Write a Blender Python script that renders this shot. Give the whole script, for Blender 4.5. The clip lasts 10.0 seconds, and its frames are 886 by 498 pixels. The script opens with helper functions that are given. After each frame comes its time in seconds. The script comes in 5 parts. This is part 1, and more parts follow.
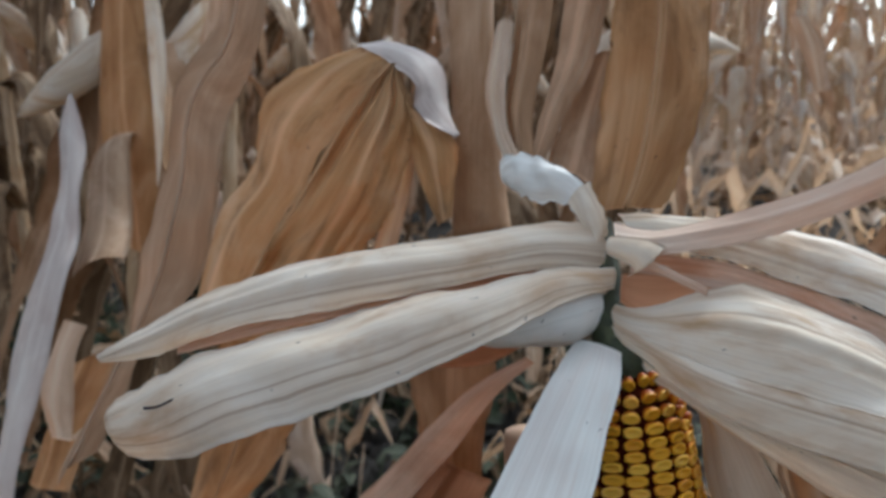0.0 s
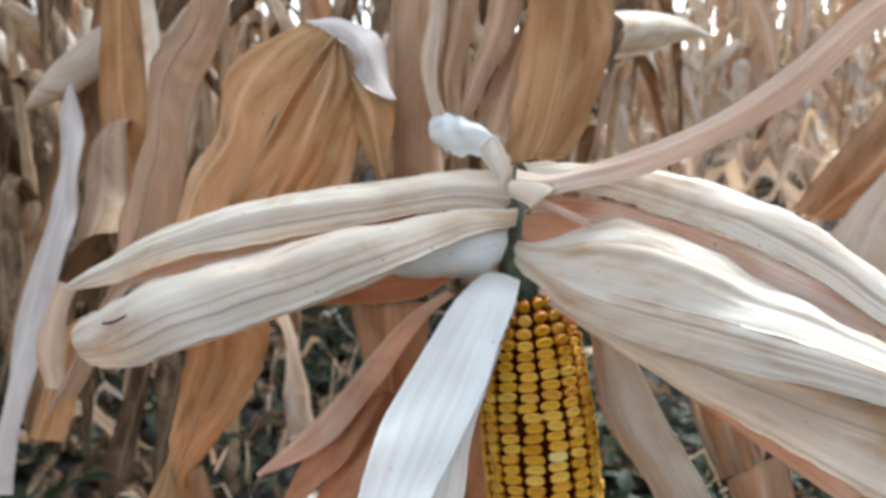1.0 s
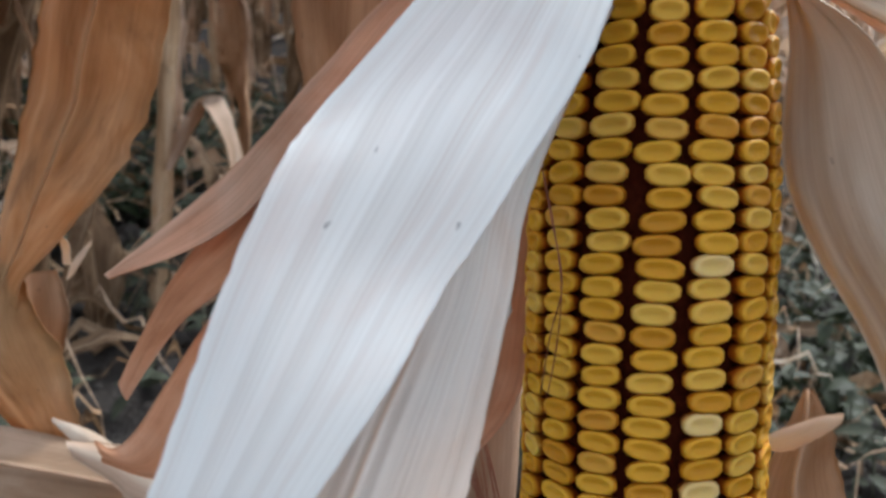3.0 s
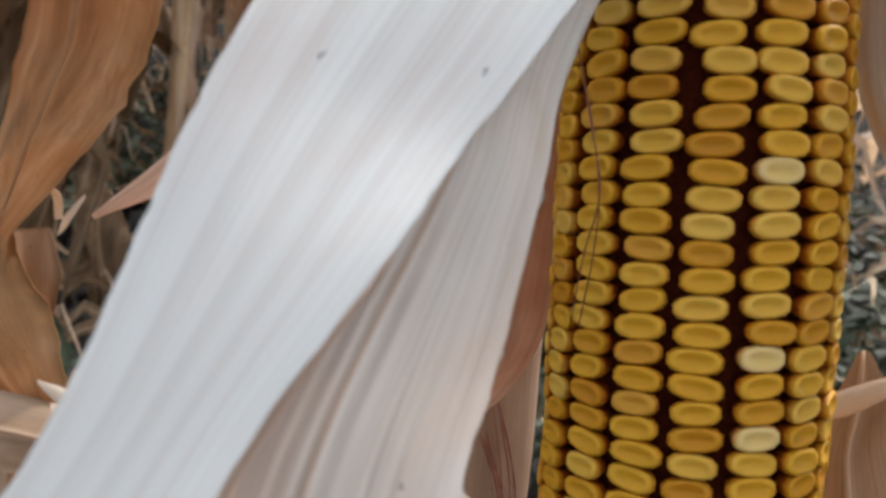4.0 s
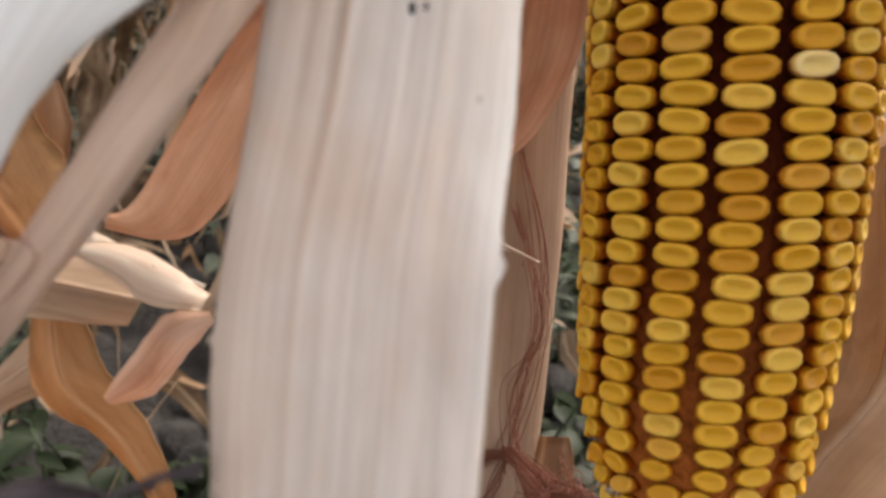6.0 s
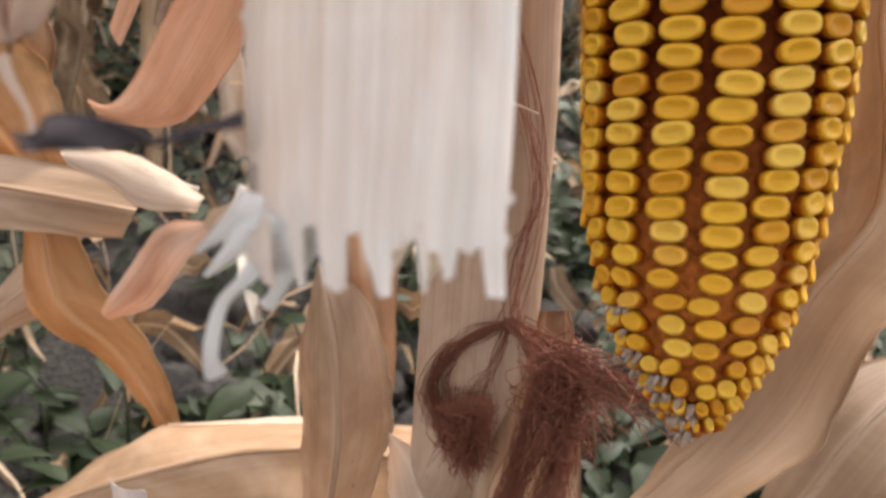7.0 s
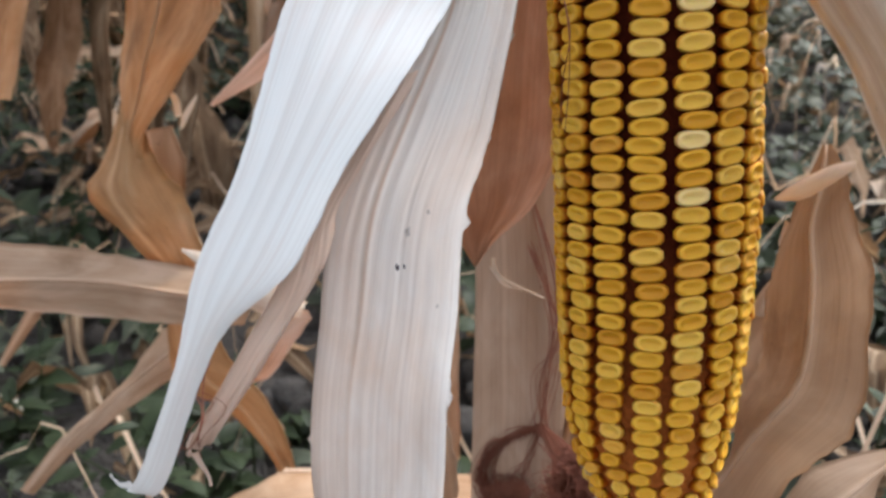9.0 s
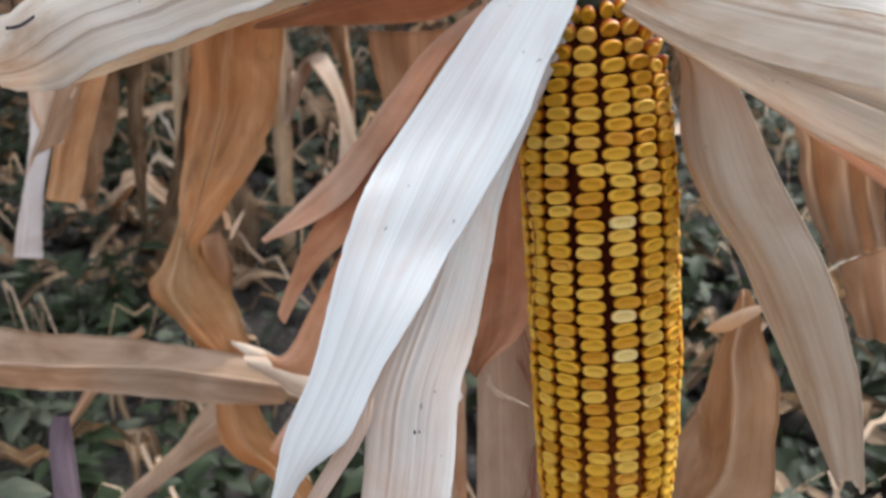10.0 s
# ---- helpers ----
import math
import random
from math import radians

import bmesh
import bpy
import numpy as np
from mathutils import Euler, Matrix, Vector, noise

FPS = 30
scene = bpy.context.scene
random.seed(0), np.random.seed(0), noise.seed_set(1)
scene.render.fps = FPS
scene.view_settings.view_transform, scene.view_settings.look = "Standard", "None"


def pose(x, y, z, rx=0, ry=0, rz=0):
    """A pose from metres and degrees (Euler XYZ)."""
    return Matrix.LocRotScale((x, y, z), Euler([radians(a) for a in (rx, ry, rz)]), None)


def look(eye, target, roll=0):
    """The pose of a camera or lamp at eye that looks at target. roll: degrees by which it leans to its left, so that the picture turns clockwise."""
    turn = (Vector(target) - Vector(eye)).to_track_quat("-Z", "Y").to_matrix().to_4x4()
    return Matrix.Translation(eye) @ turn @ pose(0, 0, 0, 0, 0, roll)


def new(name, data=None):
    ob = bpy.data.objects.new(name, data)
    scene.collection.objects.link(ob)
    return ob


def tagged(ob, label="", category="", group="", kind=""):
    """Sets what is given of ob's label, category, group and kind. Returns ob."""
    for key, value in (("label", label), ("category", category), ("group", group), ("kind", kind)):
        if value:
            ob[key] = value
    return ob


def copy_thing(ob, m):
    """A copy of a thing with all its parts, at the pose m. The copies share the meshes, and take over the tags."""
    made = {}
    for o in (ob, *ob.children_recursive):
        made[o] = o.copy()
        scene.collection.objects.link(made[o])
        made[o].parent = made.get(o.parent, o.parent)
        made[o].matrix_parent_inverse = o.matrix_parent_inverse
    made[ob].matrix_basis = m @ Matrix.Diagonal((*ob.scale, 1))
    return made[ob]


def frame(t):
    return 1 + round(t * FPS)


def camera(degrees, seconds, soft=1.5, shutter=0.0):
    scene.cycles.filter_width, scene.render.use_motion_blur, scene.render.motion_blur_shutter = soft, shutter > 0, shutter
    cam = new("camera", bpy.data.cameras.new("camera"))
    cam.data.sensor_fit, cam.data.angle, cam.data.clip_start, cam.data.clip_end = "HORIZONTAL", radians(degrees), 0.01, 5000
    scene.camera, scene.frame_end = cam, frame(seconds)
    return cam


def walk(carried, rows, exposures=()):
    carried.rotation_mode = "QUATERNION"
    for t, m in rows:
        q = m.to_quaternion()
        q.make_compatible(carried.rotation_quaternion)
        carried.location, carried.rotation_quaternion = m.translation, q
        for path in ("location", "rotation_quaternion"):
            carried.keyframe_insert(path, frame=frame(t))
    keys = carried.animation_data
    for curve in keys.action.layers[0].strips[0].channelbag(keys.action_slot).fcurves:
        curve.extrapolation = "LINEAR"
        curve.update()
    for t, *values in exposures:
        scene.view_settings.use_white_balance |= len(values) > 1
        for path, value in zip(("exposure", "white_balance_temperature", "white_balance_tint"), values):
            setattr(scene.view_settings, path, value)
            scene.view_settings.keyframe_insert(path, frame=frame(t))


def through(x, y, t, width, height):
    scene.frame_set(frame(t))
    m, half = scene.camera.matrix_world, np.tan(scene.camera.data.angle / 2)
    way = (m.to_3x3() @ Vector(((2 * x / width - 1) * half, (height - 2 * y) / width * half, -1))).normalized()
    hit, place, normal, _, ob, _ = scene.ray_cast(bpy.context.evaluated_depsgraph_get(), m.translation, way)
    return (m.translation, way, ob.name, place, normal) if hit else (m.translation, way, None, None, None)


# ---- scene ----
from collections import defaultdict

# ---------------------------------------------------------------- frames and camera
# The ear's own frame: origin on its axis, z along the cob towards the shank. The ear hangs
# with its tip swung out of the plumb line, so EAR tilts that frame into the upright world.
EAR = Matrix.Translation((0, 0, 0.52)) @ Euler([radians(a) for a in (-15.85, -8.93, -9.09)]).to_matrix().to_4x4()

cam = camera(57.3, 10.0, soft=2.8)
PATH = [
    (0, (-0.002, -0.326, 0.094), (-0.376, 1.633, 0.238), -6.0),
    (0.5, (0.032, -0.342, 0.084), (-0.35, 1.616, 0.229), -6.9),
    (1, (0.044, -0.362, 0.061), (-0.368, 1.589, 0.209), -6.3),
    (1.5, (0.026, -0.295, 0.056), (-0.425, 1.651, 0.158), -5.0),
    (2, (0.004, -0.233, 0.039), (-0.405, 1.722, -0.061), -2.4),
    (3.5, (-0.015, -0.163, 0.002), (-0.374, 1.798, -0.162), 0.7),
    (4, (-0.016, -0.155, -0.008), (-0.391, 1.804, -0.158), 1.5),
    (4.5, (-0.018, -0.15, -0.021), (-0.396, 1.804, -0.215), 0.9),
    (5, (-0.02, -0.153, -0.038), (-0.395, 1.799, -0.261), 0.9),
    (5.5, (-0.02, -0.156, -0.049), (-0.415, 1.791, -0.28), 0.5),
    (7, (-0.025, -0.162, -0.082), (-0.367, 1.777, -0.435), -1.8),
    (7.5, (-0.018, -0.17, -0.096), (-0.408, 1.754, -0.482), 2.0),
    (8, (-0.01, -0.178, -0.079), (-0.439, 1.73, -0.499), 0.1),
    (8.5, (0.001, -0.198, -0.044), (-0.567, 1.673, -0.468), -3.4),
    (9, (0.01, -0.21, -0.015), (-0.585, 1.653, -0.434), -4.7),
    (9.5, (0.022, -0.233, 0.006), (-0.607, 1.624, -0.39), -5.4),
    (10, (0.036, -0.269, 0.036), (-0.592, 1.598, -0.314), -5.5),
]
walk(cam, [(t, EAR @ look(eye, target, roll)) for t, eye, target, roll in PATH],
     exposures=((0.0, 0.92, 5750, 4), (0.5, 1.30, 5800, 4), (1.0, 1.65, 5850, 4), (1.5, 1.60, 5900, 6), (2.0, 1.42, 5900, 7), (3.5, 1.40, 6100, 9), (4.5, 1.50, 6600, 10), (5.5, 1.66, 6900, 13), (7.0, 2.05, 6700, 12), (7.5, 2.35, 6450, 12), (8.0, 2.45, 6000, 9), (8.5, 2.03, 6050, 9), (9.0, 1.78, 6100, 10), (10.0, 1.72, 6050, 9)))
cam.data.dof.use_dof = True
cam.data.dof.focus_distance = 0.18
cam.data.dof.aperture_fstop = 27.0

# ---------------------------------------------------------------- world and sun
world = bpy.data.worlds.new("overcast_sky")
scene.world = world
world.use_nodes = True
wn = world.node_tree.nodes
sky = wn.new("ShaderNodeTexSky")
sky.sky_type = "NISHITA"
sky.sun_disc = False
sky.sun_elevation = radians(43)
sky.sun_rotation = radians(34)
sky.air_density, sky.dust_density, sky.ozone_density = 1.0, 2.2, 1.0
wn["Background"].inputs["Strength"].default_value = 0.15
veil = wn.new("ShaderNodeHueSaturation")
veil.inputs["Saturation"].default_value = 0.2
world.node_tree.links.new(sky.outputs["Color"], veil.inputs["Color"])
world.node_tree.links.new(veil.outputs["Color"], wn["Background"].inputs["Color"])

sun = new("sun", bpy.data.lights.new("sun", "SUN"))
sun.data.energy = 1.35
sun.data.angle = radians(8)
sun.data.color = (1.0, 0.94, 0.86)
sun.matrix_world = look((1.5, 2.2, 2.5), (0, 0, 0))


# ---------------------------------------------------------------- materials
def nodes_of(name):
    mat = bpy.data.materials.new(name)
    mat.use_nodes = True
    nt = mat.node_tree
    return mat, nt, nt.nodes["Principled BSDF"], nt.nodes["Material Output"]


def ramp(nt, fac, stops):
    r = nt.nodes.new("ShaderNodeValToRGB")
    while len(r.color_ramp.elements) < len(stops):
        r.color_ramp.elements.new(0.5)
    for e, (p, c) in zip(r.color_ramp.elements, stops):
        e.position, e.color = p, (*c, 1)
    nt.links.new(fac, r.inputs["Fac"])
    return r.outputs["Color"]


def mapped_noise(nt, coord, scale, detail=4, rough=0.55, distortion=0.0):
    m = nt.nodes.new("ShaderNodeMapping")
    m.inputs["Scale"].default_value = scale
    n = nt.nodes.new("ShaderNodeTexNoise")
    n.inputs["Scale"].default_value = 1.0
    n.inputs["Detail"].default_value = detail
    n.inputs["Roughness"].default_value = rough
    n.inputs["Distortion"].default_value = distortion
    nt.links.new(coord, m.inputs["Vector"])
    nt.links.new(m.outputs["Vector"], n.inputs["Vector"])
    return n.outputs["Fac"]


def mix(nt, mode, fac, a, b):
    m = nt.nodes.new("ShaderNodeMix")
    m.data_type, m.blend_type = "RGBA", mode
    for sock, v in ((m.inputs[0], fac), (m.inputs[6], a), (m.inputs[7], b)):
        if isinstance(v, (int, float)):
            sock.default_value = v
        elif isinstance(v, tuple):
            sock.default_value = (*v, 1)
        else:
            nt.links.new(v, sock)
    return m.outputs[2]


def leaf_material(name, pale, mid, dark, stain, through=0.3, rough=0.6, stain_amount=0.5,
                  streak=1.0, spots=0.0, midrib=0.0, lines=0.0, line_tint=(0.45, 0.30, 0.22), relief=0.35):
    """Dry maize leaf: fine veins along the blade, broad fading, blotches and specks."""
    mat, nt, bsdf, outp = nodes_of(name)
    uv = nt.nodes.new("ShaderNodeUVMap")
    uv.uv_map = "blade"
    info = nt.nodes.new("ShaderNodeObjectInfo")
    add = nt.nodes.new("ShaderNodeVectorMath")
    add.operation = "ADD"
    comb = nt.nodes.new("ShaderNodeCombineXYZ")
    mul = nt.nodes.new("ShaderNodeMath")
    mul.operation, mul.inputs[1].default_value = "MULTIPLY", 7.0
    nt.links.new(info.outputs["Random"], mul.inputs[0])
    nt.links.new(mul.outputs[0], comb.inputs["Z"])
    nt.links.new(uv.outputs["UV"], add.inputs[0])
    nt.links.new(comb.outputs[0], add.inputs[1])
    c = add.outputs[0]
    broad = mapped_noise(nt, c, (30, 11, 1), 5, 0.6, 0.9)
    veins = mapped_noise(nt, c, (1300, 6, 1), 3, 0.65)
    bands = mapped_noise(nt, c, (260, 3.0, 1), 3, 0.55)
    blot = mapped_noise(nt, c, (55, 14, 1), 5, 0.65, 0.6)
    col = ramp(nt, broad, [(0.30, dark), (0.5, mid), (0.68, pale)])
    bandc = ramp(nt, bands, [(0.30, (0.62, 0.56, 0.5)), (0.55, (1, 1, 1)), (0.75, (1.0, 1.0, 1.0))])
    col = mix(nt, "MULTIPLY", 0.5 * streak, col, bandc)
    veinc = ramp(nt, veins, [(0.35, (0.7, 0.66, 0.62)), (0.6, (1, 1, 1))])
    col = mix(nt, "MULTIPLY", 0.15 + 0.4 * streak, col, veinc)
    if lines:
        ln = mapped_noise(nt, c, (420, 1.6, 1), 3, 0.6)
        lf = ramp(nt, ln, [(0.57, (0, 0, 0)), (0.66, (lines,) * 3), (0.74, (lines,) * 3)])
        col = mix(nt, "MIX", lf, col, line_tint)
    blotf = ramp(nt, blot, [(0.56, (0, 0, 0)), (0.72, (stain_amount,) * 3)])
    col = mix(nt, "MIX", blotf, col, stain)
    if spots:
        sp = mapped_noise(nt, c, (330, 210, 1), 2, 0.5)
        spf = ramp(nt, sp, [(0.735, (0, 0, 0)), (0.77, (spots,) * 3)])
        col = mix(nt, "MIX", spf, col, (0.06, 0.05, 0.045))
    if midrib:
        sx = nt.nodes.new("ShaderNodeSeparateXYZ")
        nt.links.new(uv.outputs["UV"], sx.inputs[0])
        ab = nt.nodes.new("ShaderNodeMath")
        ab.operation = "ABSOLUTE"
        nt.links.new(sx.outputs["X"], ab.inputs[0])
        sc = nt.nodes.new("ShaderNodeMath")
        sc.operation, sc.inputs[1].default_value = "MULTIPLY", 100.0
        nt.links.new(ab.outputs[0], sc.inputs[0])
        mf = ramp(nt, sc.outputs[0], [(0.10, (midrib,) * 3), (0.24, (0.15 * midrib,) * 3), (0.4, (0, 0, 0))])
        col = mix(nt, "MIX", mf, col, tuple(min(0.8, q * 1.15) for q in pale))
    nt.links.new(col, bsdf.inputs["Base Color"])
    bsdf.inputs["Roughness"].default_value = rough
    bsdf.inputs["Specular IOR Level"].default_value = 0.25
    bump = nt.nodes.new("ShaderNodeBump")
    bump.inputs["Strength"].default_value = relief
    bump.inputs["Distance"].default_value = 0.0006
    sumh = nt.nodes.new("ShaderNodeMath")
    sumh.operation = "ADD"
    nt.links.new(veins, sumh.inputs[0])
    nt.links.new(bands, sumh.inputs[1])
    nt.links.new(sumh.outputs[0], bump.inputs["Height"])
    nt.links.new(bump.outputs["Normal"], bsdf.inputs["Normal"])
    tr = nt.nodes.new("ShaderNodeBsdfTranslucent")
    warm = mix(nt, "MULTIPLY", 1.0, col, (1.0, 0.86, 0.70))
    nt.links.new(warm, tr.inputs["Color"])
    ms = nt.nodes.new("ShaderNodeMixShader")
    ms.inputs[0].default_value = through
    nt.links.new(bsdf.outputs[0], ms.inputs[1])
    nt.links.new(tr.outputs[0], ms.inputs[2])
    nt.links.new(ms.outputs[0], outp.inputs["Surface"])
    return mat


HUSK_WHITE = leaf_material("husk_white", (0.80, 0.84, 0.85), (0.79, 0.81, 0.81), (0.76, 0.74, 0.73),
                           (0.70, 0.58, 0.53), 0.25, 0.5, 0.4, 0.4, 0.5, lines=0.35, line_tint=(0.60, 0.53, 0.49), relief=0.08)
HUSK_CREAM = leaf_material("husk_cream", (0.88, 0.87, 0.83), (0.82, 0.76, 0.66), (0.60, 0.42, 0.25),
                           (0.52, 0.36, 0.22), 0.42, 0.55, 0.8, 0.45, 0.7, lines=0.6, line_tint=(0.42, 0.30, 0.20), relief=0.22)
HUSK_STREAK = leaf_material("husk_streaked", (0.82, 0.86, 0.85), (0.79, 0.765, 0.735), (0.71, 0.58, 0.48),
                            (0.62, 0.46, 0.34), 0.34, 0.5, 0.6, 0.5, 0.5, lines=0.8, line_tint=(0.66, 0.47, 0.33), relief=0.25)
HUSK_BLUSH = leaf_material("husk_blush", (0.824, 0.754, 0.699), (0.762, 0.609, 0.512), (0.618, 0.368, 0.243),
                           (0.412, 0.231, 0.092), 0.4, 0.55, 0.55, 0.9, 0.5, lines=0.6, line_tint=(0.45, 0.24, 0.18))
HUSK_TAN = leaf_material("husk_tan", (0.824, 0.709, 0.611), (0.752, 0.587, 0.474), (0.597, 0.413, 0.310),
                         (0.464, 0.311, 0.232), 0.30, 0.55, 0.4, 0.55, 0.4, lines=0.25)
HUSK_GREY = leaf_material("husk_grey", (0.60, 0.52, 0.43), (0.52, 0.42, 0.325), (0.42, 0.30, 0.215),
                          (0.36, 0.22, 0.15), 0.18, 0.55, 0.5, 0.4, 0.3, lines=0.3, line_tint=(0.40, 0.29, 0.21), relief=0.2)
HUSK_PINK = leaf_material("husk_pink", (0.82, 0.66, 0.55), (0.72, 0.50, 0.37), (0.56, 0.32, 0.20),
                          (0.546, 0.319, 0.055), 0.42, 0.55, 0.5, 0.8)
# rust tone with the shade of undersides and inner husks put into it
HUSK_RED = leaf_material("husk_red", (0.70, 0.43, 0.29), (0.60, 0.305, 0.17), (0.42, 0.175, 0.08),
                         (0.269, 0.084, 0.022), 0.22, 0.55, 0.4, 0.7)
LEAF_TAN = leaf_material("leaf_tan", (0.67, 0.52, 0.39), (0.52, 0.37, 0.25), (0.35, 0.215, 0.122),
                         (0.273, 0.150, 0.076), 0.45, 0.48, 0.45, 0.55, 0.5, 0.5)
LEAF_ORANGE = leaf_material("leaf_orange", (0.64, 0.44, 0.26), (0.52, 0.305, 0.14), (0.36, 0.18, 0.068),
                            (0.158, 0.070, 0.028), 0.45, 0.48, 0.6, 0.55, 0.6, 0.6)
LEAF_PALE = leaf_material("leaf_pale", (0.762, 0.655, 0.550), (0.680, 0.530, 0.400), (0.536, 0.375, 0.250),
                          (0.433, 0.297, 0.210), 0.42, 0.48, 0.45, 0.44, 0.3, 0.4)
# dark tone deepened: shade in the gaps of the far foliage, painted in
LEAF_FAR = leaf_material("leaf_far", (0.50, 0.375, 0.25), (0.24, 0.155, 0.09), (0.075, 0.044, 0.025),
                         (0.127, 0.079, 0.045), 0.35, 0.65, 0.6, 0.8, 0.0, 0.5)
LEAF_BROWN = leaf_material("leaf_brown", (0.56, 0.39, 0.26), (0.42, 0.26, 0.15), (0.27, 0.145, 0.072),
                           (0.179, 0.098, 0.050), 0.3, 0.48, 0.5, 0.50, 0.4, 0.4)
LEAF_ARCH = leaf_material("leaf_blotched", (0.70, 0.49, 0.30), (0.60, 0.355, 0.165), (0.44, 0.215, 0.075),
                          (0.15, 0.075, 0.03), 0.35, 0.48, 0.65, 0.44, 0.8, 0.6)
STALK_PALE = leaf_material("stalk_pale", (0.50, 0.375, 0.285), (0.40, 0.27, 0.19), (0.29, 0.18, 0.115),
                           (0.27, 0.16, 0.10), 0.0, 0.5, 0.5, 0.7, 0.4, lines=0.4, line_tint=(0.50, 0.34, 0.24))
STALK = leaf_material("stalk", (0.660, 0.522, 0.374), (0.550, 0.391, 0.241), (0.400, 0.251, 0.135),
                      (0.200, 0.104, 0.051), 0.0, 0.6, 0.5, 1.0, 0.5)
LEAF_LILAC = leaf_material("leaf_lilac", (0.74, 0.70, 0.68), (0.64, 0.58, 0.56), (0.52, 0.43, 0.40),
                           (0.42, 0.33, 0.31), 0.35, 0.5, 0.4, 0.5, 0.3, 0.3)
LEAF_PURPLE = leaf_material("leaf_purple", (0.24, 0.19, 0.21), (0.17, 0.115, 0.14), (0.10, 0.07, 0.085),
                            (0.12, 0.07, 0.08), 0.2, 0.6, 0.4, 0.6)
WEED = leaf_material("weed_green", (0.080, 0.100, 0.042), (0.034, 0.052, 0.021), (0.013, 0.021, 0.009),
                     (0.16, 0.15, 0.08), 0.3, 0.55, 0.5, 0.5)
WEED_GREY = leaf_material("weed_grey", (0.19, 0.20, 0.145), (0.09, 0.105, 0.072), (0.036, 0.044, 0.029),
                          (0.20, 0.18, 0.12), 0.25, 0.65, 0.5, 0.5)
DARK_LEAF = leaf_material("withered_dark", (0.10, 0.09, 0.10), (0.05, 0.04, 0.045), (0.025, 0.02, 0.02),
                          (0.14, 0.13, 0.15), 0.0, 0.7, 0.6, 0.6)
SILK = leaf_material("silk", (0.32, 0.125, 0.075), (0.20, 0.066, 0.042), (0.10, 0.030, 0.02),
                     (0.03, 0.012, 0.01), 0.1, 0.55, 0.5, 0.3)


def kernel_material(name, tones):
    mat, nt, bsdf, outp = nodes_of(name)
    info = nt.nodes.new("ShaderNodeObjectInfo")
    geo = nt.nodes.new("ShaderNodeNewGeometry")
    tc = nt.nodes.new("ShaderNodeTexCoord")
    addr = nt.nodes.new("ShaderNodeMath")
    addr.operation = "ADD"
    frac = nt.nodes.new("ShaderNodeMath")
    frac.operation = "FRACT"
    nt.links.new(info.outputs["Random"], addr.inputs[0])
    nt.links.new(geo.outputs["Random Per Island"], addr.inputs[1])
    nt.links.new(addr.outputs[0], frac.inputs[0])
    base = ramp(nt, frac.outputs[0], tones)
    # crown is paler, flanks deepen to amber with the gaps' shade painted in: height along the kernel (object x)
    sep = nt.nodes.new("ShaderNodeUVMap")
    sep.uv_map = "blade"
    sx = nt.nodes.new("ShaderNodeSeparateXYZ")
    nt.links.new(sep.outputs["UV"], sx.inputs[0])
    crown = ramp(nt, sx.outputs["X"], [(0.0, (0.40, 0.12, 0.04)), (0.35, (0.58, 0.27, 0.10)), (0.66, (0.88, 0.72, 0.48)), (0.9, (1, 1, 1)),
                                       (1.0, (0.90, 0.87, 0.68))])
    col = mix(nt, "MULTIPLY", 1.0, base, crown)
    n = mapped_noise(nt, tc.outputs["Object"], (420, 420, 420), 3, 0.6)
    nc = ramp(nt, n, [(0.35, (0.86, 0.82, 0.74)), (0.65, (1, 1, 1))])
    col = mix(nt, "MULTIPLY", 0.8, col, nc)
    nt.links.new(col, bsdf.inputs["Base Color"])
    bsdf.inputs["Roughness"].default_value = 0.42
    bsdf.inputs["Specular IOR Level"].default_value = 0.2
    bsdf.inputs["Subsurface Weight"].default_value = 0.22
    bsdf.inputs["Subsurface Scale"].default_value = 0.0015
    bsdf.inputs["Subsurface Radius"].default_value = (1.0, 0.5, 0.1)
    bump = nt.nodes.new("ShaderNodeBump")
    bump.inputs["Strength"].default_value = 0.2
    bump.inputs["Distance"].default_value = 0.0004
    nt.links.new(n, bump.inputs["Height"])
    nt.links.new(bump.outputs["Normal"], bsdf.inputs["Normal"])
    return mat


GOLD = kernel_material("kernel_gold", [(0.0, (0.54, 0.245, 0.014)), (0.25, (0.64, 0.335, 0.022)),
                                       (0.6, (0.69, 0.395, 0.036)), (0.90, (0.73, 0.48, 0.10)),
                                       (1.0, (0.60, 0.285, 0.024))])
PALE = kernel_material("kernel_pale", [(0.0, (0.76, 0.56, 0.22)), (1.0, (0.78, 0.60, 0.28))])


def plain_noise_material(name, a, b, c, scale, rough, bumpd=0.0):
    mat, nt, bsdf, outp = nodes_of(name)
    tc = nt.nodes.new("ShaderNodeTexCoord")
    n1 = mapped_noise(nt, tc.outputs["Object"], (scale,) * 3, 6, 0.65, 0.3)
    n2 = mapped_noise(nt, tc.outputs["Object"], (scale * 9,) * 3, 4, 0.6)
    col = ramp(nt, n1, [(0.3, a), (0.5, b), (0.7, c)])
    fine = ramp(nt, n2, [(0.3, (0.55, 0.52, 0.5)), (0.65, (1, 1, 1))])
    col = mix(nt, "MULTIPLY", 0.8, col, fine)
    nt.links.new(col, bsdf.inputs["Base Color"])
    bsdf.inputs["Roughness"].default_value = rough
    if bumpd:
        bump = nt.nodes.new("ShaderNodeBump")
        bump.inputs["Strength"].default_value = 0.8
        bump.inputs["Distance"].default_value = bumpd
        nt.links.new(n2, bump.inputs["Height"])
        nt.links.new(bump.outputs["Normal"], bsdf.inputs["Normal"])
    return mat


